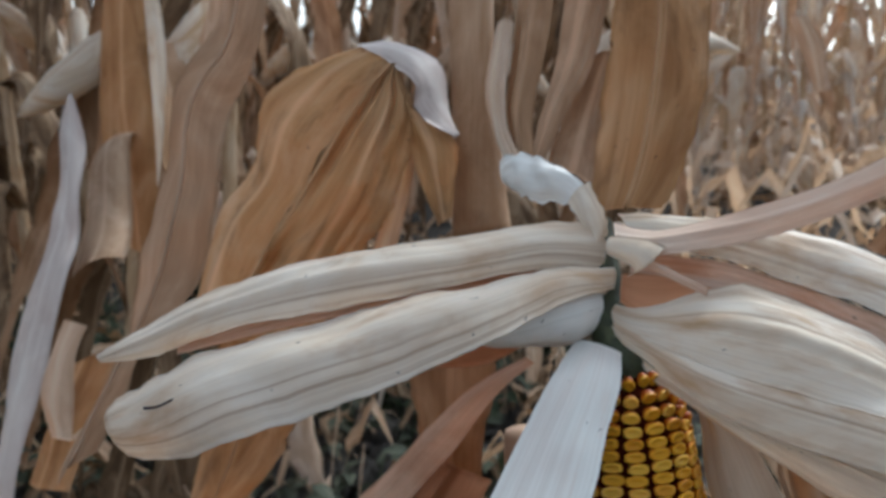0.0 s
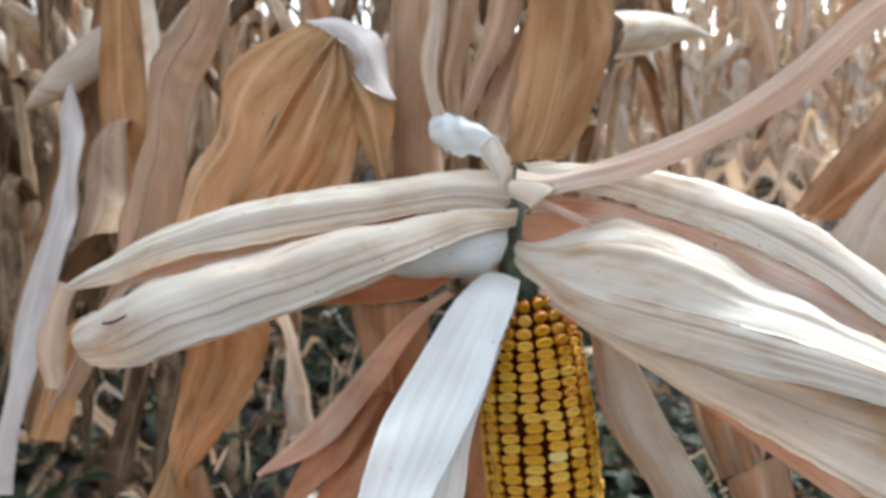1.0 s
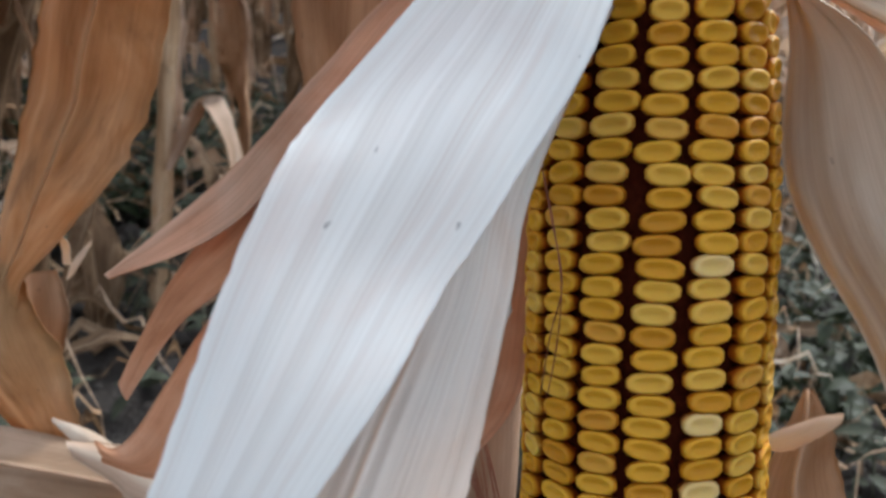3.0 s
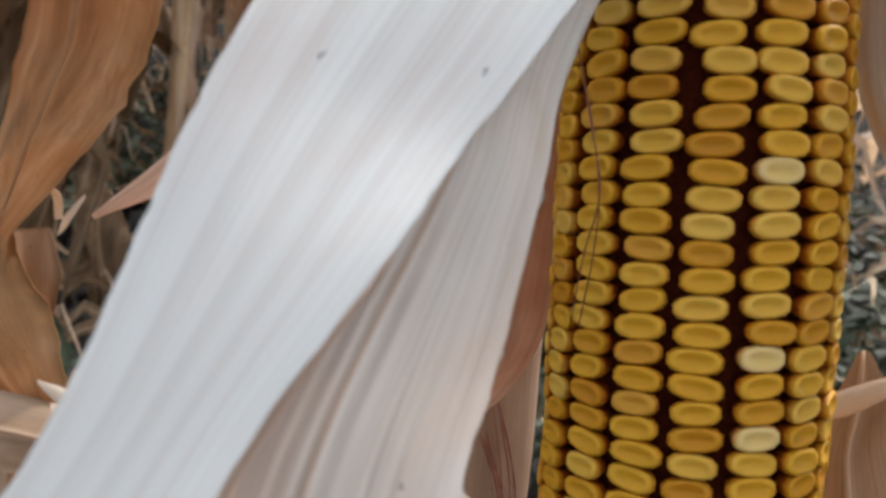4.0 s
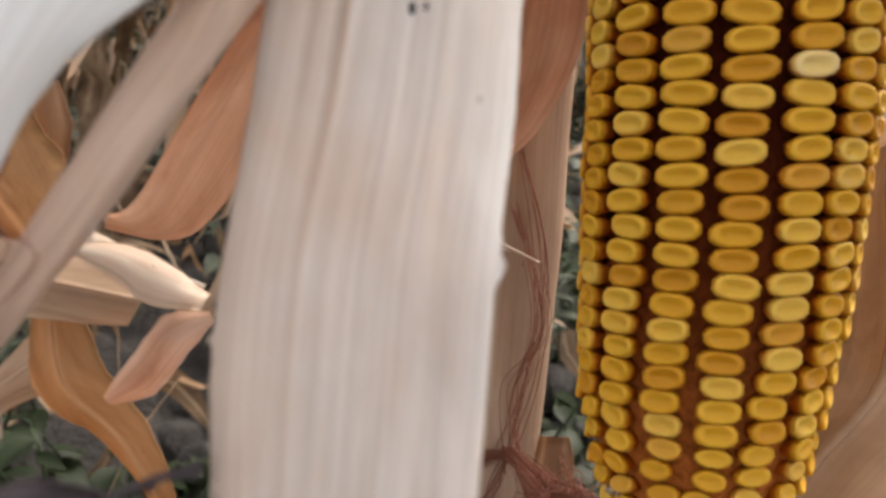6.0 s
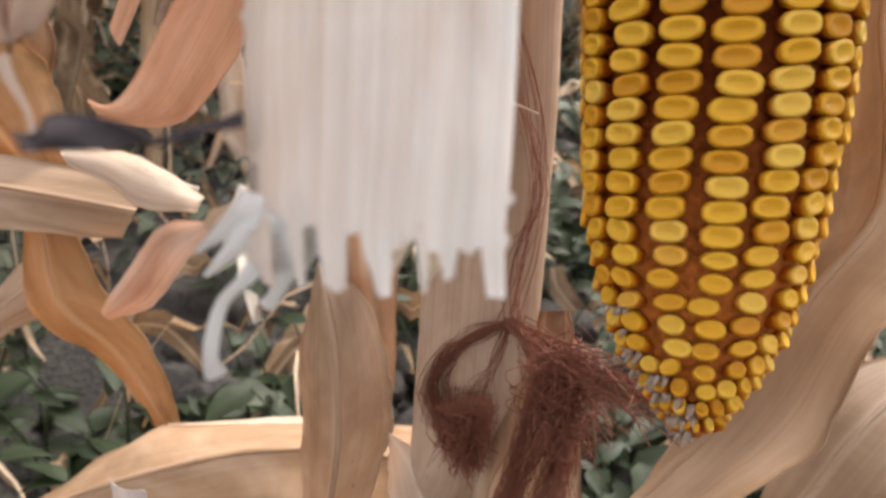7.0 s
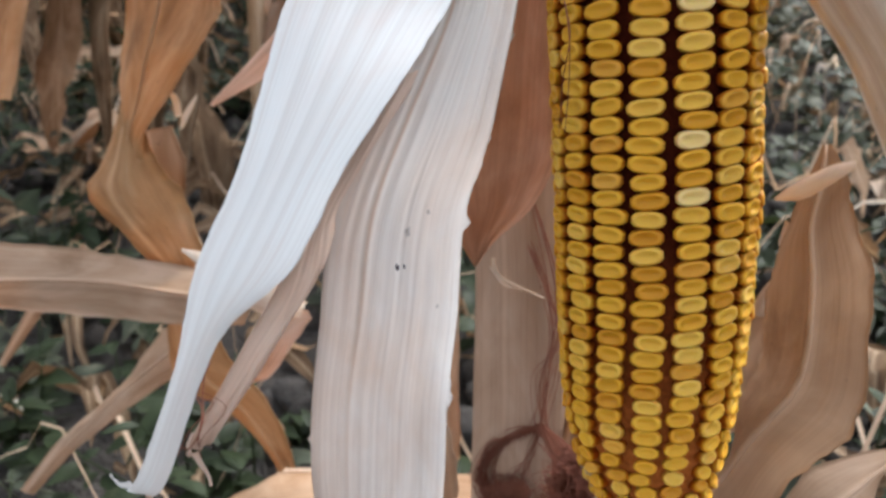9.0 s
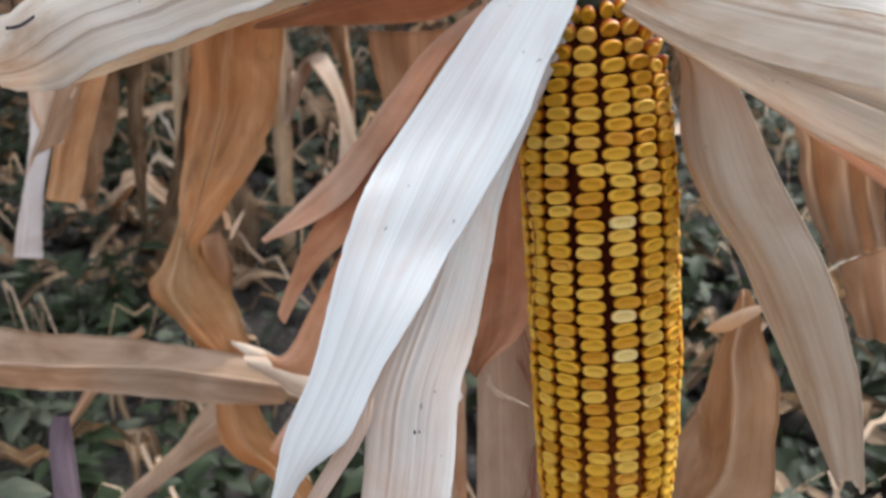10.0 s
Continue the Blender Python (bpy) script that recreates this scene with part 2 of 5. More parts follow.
def cob_material():
    """Dark red glumes, fading to rust orange near the tip of the cob. The dark end includes painted shadow of the
    kernel gaps.
    """
    mat, nt, bsdf, outp = nodes_of("cob_red")
    uv = nt.nodes.new("ShaderNodeUVMap")
    uv.uv_map = "blade"
    sx = nt.nodes.new("ShaderNodeSeparateXYZ")
    nt.links.new(uv.outputs["UV"], sx.inputs[0])
    tc = nt.nodes.new("ShaderNodeTexCoord")
    base = ramp(nt, sx.outputs["X"], [(0.0, (0.07, 0.013, 0.005)), (0.45, (0.21, 0.05, 0.012)), (1.0, (0.46, 0.14, 0.03))])
    n = mapped_noise(nt, tc.outputs["Object"], (600, 600, 600), 5, 0.65)
    col = mix(nt, "MULTIPLY", 0.9, base, ramp(nt, n, [(0.3, (0.4, 0.36, 0.34)), (0.65, (1, 1, 1))]))
    nt.links.new(col, bsdf.inputs["Base Color"])
    bsdf.inputs["Roughness"].default_value = 0.9
    bsdf.inputs["Specular IOR Level"].default_value = 0.05
    bump = nt.nodes.new("ShaderNodeBump")
    bump.inputs["Strength"].default_value, bump.inputs["Distance"].default_value = 0.8, 0.001
    nt.links.new(n, bump.inputs["Height"])
    nt.links.new(bump.outputs["Normal"], bsdf.inputs["Normal"])
    return mat


COB = cob_material()
CHAFF = plain_noise_material("cob_chaff", (0.55, 0.46, 0.38), (0.42, 0.30, 0.22), (0.62, 0.55, 0.5), 220, 0.8, 0.001)
# dark green, lowered further to hold the deep shadow among the husks
SHANK = plain_noise_material("shank_green", (0.05, 0.065, 0.022), (0.02, 0.028, 0.010), (0.15, 0.17, 0.07), 60, 0.6, 0.0006)
SOIL = plain_noise_material("soil", (0.014, 0.012, 0.011), (0.036, 0.031, 0.027), (0.09, 0.080, 0.070), 14, 0.9, 0.02)
CLOD = plain_noise_material("clod", (0.03, 0.027, 0.024), (0.06, 0.054, 0.049), (0.12, 0.108, 0.096), 30, 0.9, 0.008)


# ---------------------------------------------------------------- building helpers
def mesh_of(name, verts, faces, mat, uvs=None):
    me = bpy.data.meshes.new(name)
    me.from_pydata(verts, [], faces)
    if uvs is not None:
        lay = me.uv_layers.new(name="blade")
        idx = np.empty(len(me.loops), dtype=np.int32)
        me.loops.foreach_get("vertex_index", idx)
        lay.data.foreach_set("uv", np.asarray(uvs, dtype=np.float32)[idx].ravel())
    me.shade_smooth()
    me.materials.append(mat)
    me.update()
    return me


def child(name, me, parent, label="", m=None):
    ob = new(name, me)
    ob.parent = parent
    if m is not None:
        ob.matrix_basis = m
    if label:
        tagged(ob, label)
    return ob


def holder(name, at, label, category, group=""):
    ob = new(name)
    ob.empty_display_size = 0.05
    ob.location = at
    return tagged(ob, label, category, group)


def catmull(p, t):
    n = len(p) - 1
    i = min(int(t), n - 1)
    f = t - i
    a, b, c, d = p[max(i - 1, 0)], p[i], p[i + 1], p[min(i + 2, n)]
    return 0.5 * (2 * b + (c - a) * f + (2 * a - 5 * b + 4 * c - d) * f * f + (3 * b - a - 3 * c + d) * f ** 3)


def blade_mesh(name, rails, mat, origin, cup=0.0, rib=0.0, wave=0.0, ragged=0.0, flutes=0, flute=0.0,
               seed=0, across=12, per=9, thick=0.0003, frame_m=None, edge=0.0, crease=0.0006, crumple=0.035, rough_edge=0.0, toward=(0, -1, 0.15)):
    """A leaf lofted between two edge rails given in the ear's frame. cup bows it towards the
    viewer side, rib folds it along the middle, wave ripples the edges, flutes are lengthwise
    corrugations, ragged tears the far end."""
    rnd = random.Random(seed)
    m = EAR if frame_m is None else frame_m
    left = [Vector(a) for a, b in rails]
    right = [Vector(b) for a, b in rails]
    n = len(rails) - 1
    rows = n * per
    ph = [rnd.uniform(0, 6.28) for _ in range(6)]
    wmean = max(0.004, max((r - l).length for l, r in zip(left, right)) * 0.9)
    off = Vector((rnd.uniform(0, 50), rnd.uniform(0, 50), rnd.uniform(0, 50)))
    tear, hold = [], 0
    for j in range(across + 1):
        if hold == 0:
            hold = rnd.choice((1, 2, 3, 3, 4, 6, 8))
            level = max(0.0, min(1.0, 0.5 + 0.9 * noise.noise(Vector((j * 0.17, seed, 4))) + rnd.uniform(-0.4, 0.4)))
            skew = rnd.uniform(-0.05, 0.05)
        tear.append(level + skew * hold)
        hold -= 1
    verts, uvs, norms = [], [], []
    run, last = 0.0, None
    ref = Vector(toward)
    for i in range(rows + 1):
        for j in range(across + 1):
            u = j / across
            t = n * i / rows
            if ragged:
                g = max(0.0, t / n - 0.75) / 0.25
                t = t - ragged * n * tear[j] * g * g
            a, b = catmull(left, t), catmull(right, t)
            a2, b2 = catmull(left, min(t + 0.05, n)), catmull(right, min(t + 0.05, n))
            a1, b1 = catmull(left, max(t - 0.05, 0)), catmull(right, max(t - 0.05, 0))
            side = b - a
            w = side.length
            tang = (a2 + b2 - a1 - b1)
            nor = side.cross(tang)
            if nor.length < 1e-9:
                nor = ref.copy()
            nor.normalize()
            if nor.dot(ref) < 0:
                nor = -nor
            c = 2 * u - 1
            h = cup * w * (1 - c * c)
            h += rib * w * (1 - min(1, abs(c) * 3.2)) ** 1
            h += wave * w * (abs(c) ** 1.5) * math.sin(ph[0] + t * 3.1 + (1.7 if c > 0 else 0))
            if flutes:
                q = noise.noise(Vector((u * flutes * 1.6 + ph[1], t * 0.35 + ph[2], seed)))
                h += flute * 2.4 * (0.45 - abs(q) * 1.6) + flute * 1.2 * noise.noise(Vector((u * flutes * 5 + ph[3], t * 0.5, seed + 7)))
            p = a.lerp(b, u) + nor * h
            nz = noise.noise(p * 45 + off)
            p += nor * (nz * crumple * w + crease * (0.4 - abs(noise.noise(p * 110 + off))) * 0.6)
            if rough_edge and w > 1e-6:
                p += side.normalized() * rough_edge * w * abs(c) ** 3 * math.copysign(1, c) * noise.noise(Vector((t * 4.3 + ph[4], c * 1.5, seed)))
            if edge and (j == 0 or j == across):
                p += (side.normalized() if w > 1e-6 else side) * edge * (noise.noise(p * 400 + off) - 0.4) * (1 if j else -1)
            if j == across // 2:
                if last is not None:
                    run += (p - last).length
                last = p.copy()
            uvs.append(((u - 0.5) * wmean, run))
            verts.append(p)
            norms.append(nor.copy())
    nv = across + 1
    faces = [(i * nv + j, i * nv + j + 1, (i + 1) * nv + j + 1, (i + 1) * nv + j) for i in range(rows) for j in range(across)]
    # thin body: a back sheet and rims
    cnt = len(verts)
    verts += [v - q * thick for v, q in zip(verts, norms)]
    uvs += uvs
    faces += [tuple(q + cnt for q in reversed(f)) for f in faces]
    rim = [j for j in range(nv)] + [i * nv + across for i in range(1, rows + 1)]
    rim += [rows * nv + j for j in range(across - 1, -1, -1)] + [i * nv for i in range(rows - 1, 0, -1)]
    faces += [(a, b, b + cnt, a + cnt) for a, b in zip(rim, rim[1:] + rim[:1])]
    return mesh_of(name, [m @ v - origin for v in verts], faces, mat, uvs)


def blade(name, rails, mat, parent, label="", vein=0.0, **kw):
    """A leaf or husk as one part; vein is the radius of its raised midrib, a part of the leaf."""
    me = blade_mesh(name, rails, mat, parent.location, **kw)
    ob = child(name, me, parent, label)
    if vein:
        nv = kw.get("across", 12) + 1
        rows = (len(rails) - 1) * kw.get("per", 9) + 1
        wide = [(Vector(a) - Vector(b)).length for a, b in rails]
        widest = max(wide)
        pts, rad = [], []
        for i in range(0, rows, 3):
            q = i / (rows - 1) * (len(rails) - 1)
            k = min(int(q), len(rails) - 2)
            w = wide[k] + (wide[k + 1] - wide[k]) * (q - k)
            pts.append(me.vertices[i * nv + nv // 2].co.copy())
            rad.append(vein * (0.35 + 0.65 * w / widest))
        v, f, u = tube_data(pts, rad, 7)
        child("midrib", mesh_of("midrib", v, f, mat, u), ob)
    return ob


def tube_data(points, radii, sides=6, flat=1.0):
    """Rings of a tube along points. Returns verts, faces, uvs."""
    verts, faces, uvs = [], [], []
    run = 0.0
    pts = [Vector(p) for p in points]
    for i, p in enumerate(pts):
        t = (pts[min(i + 1, len(pts) - 1)] - pts[max(i - 1, 0)]).normalized()
        s = t.cross(Vector((0.1, 1, 0.05))).normalized()
        b = t.cross(s)
        if i:
            run += (p - pts[i - 1]).length
        for k in range(sides):
            a = 6.28318 * k / sides
            verts.append(p + (s * math.cos(a) + b * math.sin(a) * flat) * radii[i])
            uvs.append((radii[i] * a, run))
    for i in range(len(pts) - 1):
        for k in range(sides):
            a, b2 = i * sides + k, i * sides + (k + 1) % sides
            faces.append((a, b2, b2 + sides, a + sides))
    faces.append(tuple(range(sides))[::-1])
    faces.append(tuple((len(pts) - 1) * sides + k for k in range(sides)))
    return verts, faces, uvs


def joined(name, pieces, mat):
    verts, faces, uvs = [], [], []
    for v, f, u in pieces:
        o = len(verts)
        verts += [tuple(x) for x in v]
        faces += [tuple(q + o for q in face) for face in f]
        uvs += list(u)
    return mesh_of(name, verts, faces, mat, uvs)


# ---------------------------------------------------------------- ground
def ground():
    n = 150
    xs = np.sign(np.linspace(-1, 1, n)) * np.abs(np.linspace(-1, 1, n)) ** 3.0 * 400
    verts, faces = [], []
    for y in xs:
        for x in xs:
            near = math.exp(-(x * x + y * y) / 60)
            z = near * (0.05 * noise.noise(Vector((x * 1.3, y * 1.3, 0))) + 0.025 * noise.noise(Vector((x * 6, y * 6, 3))))
            verts.append((x, y + 1.5, z))
    for i in range(n - 1):
        for j in range(n - 1):
            a = i * n + j
            faces.append((a, a + 1, a + n + 1, a + n))
    ob = new("ground", mesh_of("ground", verts, faces, SOIL))
    return tagged(ob, "dark crumbly field soil with clods and litter", "ground", kind="structure")


ground()


# ---------------------------------------------------------------- the ear of maize
PROFILE = [(0.066, 0.006, 0.004), (0.060, 0.0125, 0.004), (0.052, 0.0185, 0.003), (0.042, 0.0228, 0.002),
           (0.028, 0.0246, 0.0015), (0.0, 0.0254, 0.0014), (-0.05, 0.0254, 0.0004), (-0.08, 0.0246, -0.0012),
           (-0.1, 0.0230, -0.0024), (-0.115, 0.0207, -0.003), (-0.127, 0.0168, -0.003), (-0.137, 0.0118, -0.0028),
           (-0.146, 0.0052, -0.003), (-0.150, 0.002, -0.003)]


def ear_at(z):
    """Radius over the crowns and sideways shift of the axis at height z."""
    for (z0, r0, c0), (z1, r1, c1) in zip(PROFILE, PROFILE[1:]):
        if z <= z0 and z >= z1:
            f = (z0 - z) / (z0 - z1)
            return r0 + (r1 - r0) * f, c0 + (c1 - c0) * f
    return PROFILE[-1][1], PROFILE[-1][2]


def kernel_shape(seed, roundness):
    """A dent kernel: x out of the cob (crown at 0), y across the row, z along the cob; unit size 1 x 1."""
    rnd = random.Random(seed)
    k = 12
    dent = rnd.uniform(0.6, 1.0) * (1.0 if roundness < 0.5 else 0.5)
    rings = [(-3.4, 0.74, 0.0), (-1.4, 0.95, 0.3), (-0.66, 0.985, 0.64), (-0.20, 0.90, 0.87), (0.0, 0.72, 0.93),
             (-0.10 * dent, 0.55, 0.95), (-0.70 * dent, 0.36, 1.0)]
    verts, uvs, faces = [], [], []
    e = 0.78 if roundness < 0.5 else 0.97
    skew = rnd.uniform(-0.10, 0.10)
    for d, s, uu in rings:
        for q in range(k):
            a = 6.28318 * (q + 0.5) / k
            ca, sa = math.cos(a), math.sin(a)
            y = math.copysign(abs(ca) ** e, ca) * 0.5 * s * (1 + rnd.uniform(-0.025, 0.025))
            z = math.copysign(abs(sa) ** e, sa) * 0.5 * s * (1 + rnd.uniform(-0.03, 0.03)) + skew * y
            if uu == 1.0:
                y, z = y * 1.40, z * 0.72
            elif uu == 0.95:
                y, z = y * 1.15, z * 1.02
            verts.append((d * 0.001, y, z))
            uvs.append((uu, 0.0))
    verts.append((-0.90 * dent * 0.001, 0, 0))
    uvs.append((1.0, 0.0))
    for i in range(len(rings) - 1):
        for q in range(k):
            a, b = i * k + q, i * k + (q + 1) % k
            faces.append((a, b, b + k, a + k))
    o = (len(rings) - 1) * k
    for q in range(k):
        faces.append((o + q, o + (q + 1) % k, o + k))
    return verts, faces, uvs


def build_ear():
    base = EAR @ Vector((0.004, 0.012, 0.075))
    ear = holder("corn_ear", base, "ripe yellow maize ear hanging from peeled dry white husks", "corn ear")
    # cob core
    verts, faces = [], []
    zs = np.linspace(0.066, -0.150, 60)
    sides = 40
    for z in zs:
        r, c = ear_at(z)
        r = max(r - 0.0040 + 0.0016 * max(0.0, min(1.0, (-0.06 - z) / 0.06)), 0.0015)
        for q in range(sides):
            a = 6.28318 * q / sides
            rr = r * (1 + 0.03 * noise.noise(Vector((math.cos(a) * 9, math.sin(a) * 9, z * 420))))
            verts.append(EAR @ Vector((c + rr * math.cos(a), rr * math.sin(a), z)) - base)
    for i in range(len(zs) - 1):
        for q in range(sides):
            a, b = i * sides + q, i * sides + (q + 1) % sides
            faces.append((a, b, b + sides, a + sides))
    faces.append(tuple(range(sides)))
    faces.append(tuple((len(zs) - 1) * sides + q for q in range(sides))[::-1])
    tips = [(max(0.0, min(1.0, (-0.055 - z) / 0.06)), 0.0) for z in zs for _ in range(sides)]
    child("cob", mesh_of("cob", verts, faces, COB, tips), ear, "dark red-brown cob between the kernels")
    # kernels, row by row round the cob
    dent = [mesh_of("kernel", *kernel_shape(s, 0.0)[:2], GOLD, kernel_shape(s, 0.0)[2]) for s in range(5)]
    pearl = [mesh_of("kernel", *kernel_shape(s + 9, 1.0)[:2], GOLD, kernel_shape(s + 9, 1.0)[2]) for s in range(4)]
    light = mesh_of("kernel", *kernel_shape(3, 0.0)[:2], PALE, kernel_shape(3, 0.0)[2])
    rnd = random.Random(11)
    front, rest = [], []
    for colm in range(16):
        k = colm if colm < 8 else colm - 16
        z = 0.0595 - rnd.uniform(0, 0.0035)
        if k == 1:
            z = 0.0585
        if k == 0:
            z = 0.0575
        row = 0
        while z > -0.147:
            r, c = ear_at(z)
            low = max(0.0, min(1.0, (-0.098 - z) / 0.03))
            high = max(0.0, min(1.0, (z - 0.040) / 0.015))
            pitch = 0.0042 * (1 + 0.08 * low) * (1 + 0.35 * high)
            ang = radians(22.5 * k - 90) + rnd.gauss(0, 0.018) + low * rnd.gauss(0, 0.045)
            ang += radians(1.2) * math.sin(z * 60 + k * 0.5)
            if low > 0.55 and rnd.random() < 0.02:
                z -= pitch
                row += 1
                continue
            wide = min(0.0096, 2 * math.pi * r / 16 * 0.87) * rnd.uniform(0.94, 1.06)
            wide *= 1 - 0.08 * max(0.0, min(1.0, (-0.040 - z) / 0.06))
            tall = pitch * rnd.uniform(1.02, 1.10)
            if low > 0.3:
                wide = min(wide, 0.0078 - 0.0024 * low) * rnd.uniform(0.86, 1.08)
                tall *= rnd.uniform(0.82, 1.02) * (1 - 0.14 * low)
            dz = 0.0003
            r2, c2 = ear_at(z - dz)
            slope = math.atan2(r2 - r, dz)
            rr = r + rnd.gauss(0, 0.00022)
            m = (Matrix.Translation((c + rr * math.cos(ang), rr * math.sin(ang), z)) @ Matrix.Rotation(ang, 4, "Z")
                 @ Matrix.Rotation(max(-0.9, min(0.9, slope)), 4, "Y") @ Matrix.Rotation(rnd.gauss(0, 0.05 + 0.15 * low), 4, "X")
                 @ Matrix.Diagonal((1.0, wide, tall, 1)))
            pale = k == 1 and row in (14, 21, 24)
            roundish = low > 0.35 or high > 0.35
            me = light if pale else (rnd.choice(pearl) if roundish else rnd.choice(dent))
            facing = math.cos(ang + 1.5708)
            front.append((facing, z, me, m)) if -4 <= k <= 4 else rest.append((me, m))
            z -= pitch * rnd.uniform(0.97, 1.03)
            row += 1
    front.sort(key=lambda q: -q[0])
    rest += [(me, m) for _, _, me, m in front[330:]]
    for _, _, me, m in front[:330]:
        child("kernel", me, ear, m=Matrix.Translation(-base) @ EAR @ m)
    pieces = []
    tool = Matrix.Translation(-base) @ EAR
    data = {}
    for me, m in rest:
        if me.name not in data:
            data[me.name] = ([v.co.copy() for v in me.vertices], [tuple(p.vertices) for p in me.polygons])
        vs, fs = data[me.name]
        us = [(w, 0) for w in (0.0, 0.3, 0.64, 0.87, 0.93, 0.95) for _ in range(12)] + [(1.0, 0)] * 13
        pieces.append(([tool @ m @ v for v in vs], fs, us))
    tagged(child("kernel_mass", joined("kernel_mass", pieces, GOLD), ear), kind="stuff")
    # bare chaffy tip, with torn silk scars
    rnd = random.Random(5)
    chaff = []
    for i in range(150):
        z = rnd.uniform(-0.150, -0.118)
        r, c = ear_at(z)
        a = radians(rnd.uniform(150, 262))
        p = Vector((c + r * 0.93 * math.cos(a), r * 0.93 * math.sin(a), z))
        if z > -0.132 and math.cos(a) > -0.75:
            continue
        q = p + Vector((math.cos(a) * 0.5, math.sin(a) * 0.5, -0.6)) * rnd.uniform(0.001, 0.0035)
        chaff.append(tube_data([tool @ p, tool @ ((p + q) / 2), tool @ q], [0.0009, 0.0007, 0.0003], 4))
    tagged(child("chaff", joined("chaff", chaff, CHAFF), ear, "pale papery chaff at the bare cob tip"), kind="stuff")
    # shank
    v, f, u = tube_data([tool @ Vector(p) for p in ((0.004, 0.0, 0.058), (0.002, 0.002, 0.068), (-0.002, 0.006, 0.080), (-0.002, 0.012, 0.098),
                                                  (-0.004, 0.02, 0.122))], [0.012, 0.0095, 0.0075, 0.008, 0.009], 14)
    child("shank", mesh_of("shank", v, f, SHANK, u), ear, "dark green shank where the husks meet")
    return ear


ear = build_ear()

# ---------------------------------------------------------------- husks of the ear
blade("husk", [((-0.001, 0.012, 0.123), (-0.002, 0.008, 0.101)), ((-0.024, 0.0, 0.124), (-0.025, -0.006, 0.105)), ((-0.062, -0.02, 0.12), (-0.062, -0.026, 0.101)), ((-0.104, -0.035, 0.118), (-0.103, -0.042, 0.098)), ((-0.142, -0.045, 0.11), (-0.141, -0.05, 0.093)), ((-0.17, -0.05, 0.099), (-0.169, -0.053, 0.087)), ((-0.19, -0.052, 0.09), (-0.188, -0.052, 0.087))], HUSK_CREAM, ear, "cream papery husk peeled outwards", cup=0.22, rib=0.05, flutes=5, flute=0.0003, seed=1, across=20, wave=0.05, crease=0.0014, crumple=0.09, rough_edge=0.05)
blade("husk", [((0.003, 0.005, 0.103), (0.002, -0.002, 0.094)), ((-0.026, -0.004, 0.104), (-0.019, -0.02, 0.091)), ((-0.058, -0.03, 0.1), (-0.049, -0.045, 0.078)), ((-0.096, -0.045, 0.095), (-0.088, -0.06, 0.067)), ((-0.132, -0.052, 0.09), (-0.125, -0.066, 0.058)), ((-0.161, -0.056, 0.08), (-0.152, -0.066, 0.052)), ((-0.175, -0.062, 0.074), (-0.171, -0.064, 0.054)), ((-0.182, -0.06, 0.068), (-0.18, -0.06, 0.061))], HUSK_CREAM, ear, "cream husk with a rounded folded tip", cup=0.25, flutes=6, flute=0.0003, seed=2, across=20, wave=0.04, crease=0.0014, crumple=0.09, rough_edge=0.05)
blade("husk", [((0.0, 0.0, 0.097), (-0.001, -0.004, 0.093)), ((-0.022, -0.016, 0.095), (-0.023, -0.012, 0.091)), ((-0.054, -0.04, 0.084), (-0.053, -0.03, 0.077)), ((-0.093, -0.056, 0.077), (-0.094, -0.046, 0.066)), ((-0.128, -0.062, 0.07), (-0.133, -0.052, 0.057)), ((-0.152, -0.062, 0.063), (-0.156, -0.056, 0.053))], HUSK_CREAM, ear, "folded lower side of the cream husk", cup=0.1, flutes=5, flute=0.0004, seed=27, across=16, crease=0.0014, crumple=0.09, rough_edge=0.05)
blade("husk", [((-0.001, 0.004, 0.094), (-0.01, 0.01, 0.078)), ((-0.013, -0.01, 0.094), (-0.019, 0.006, 0.074)), ((-0.027, -0.016, 0.091), (-0.033, 0.004, 0.076)), ((-0.042, -0.02, 0.086), (-0.046, -0.002, 0.079)), ((-0.053, -0.02, 0.084), (-0.055, -0.01, 0.082))], HUSK_WHITE, ear, "swollen white husk base", crease=0.002, cup=0.28, seed=3, across=16)
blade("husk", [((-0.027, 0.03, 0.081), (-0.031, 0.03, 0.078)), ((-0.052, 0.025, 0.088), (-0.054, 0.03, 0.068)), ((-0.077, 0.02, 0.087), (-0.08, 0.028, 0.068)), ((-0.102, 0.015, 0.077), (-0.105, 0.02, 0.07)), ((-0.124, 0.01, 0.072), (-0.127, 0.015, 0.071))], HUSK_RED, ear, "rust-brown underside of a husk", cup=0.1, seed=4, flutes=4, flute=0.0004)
blade("husk", [((-0.008, 0.014, 0.104), (-0.008, 0.014, 0.099)), ((-0.066, -0.012, 0.106), (-0.067, -0.012, 0.097)), ((-0.113, -0.032, 0.099), (-0.112, -0.034, 0.094)), ((-0.161, -0.045, 0.092), (-0.16, -0.047, 0.087))], HUSK_PINK, ear, "reddish inner husk in the fold", cup=-0.2, seed=5)
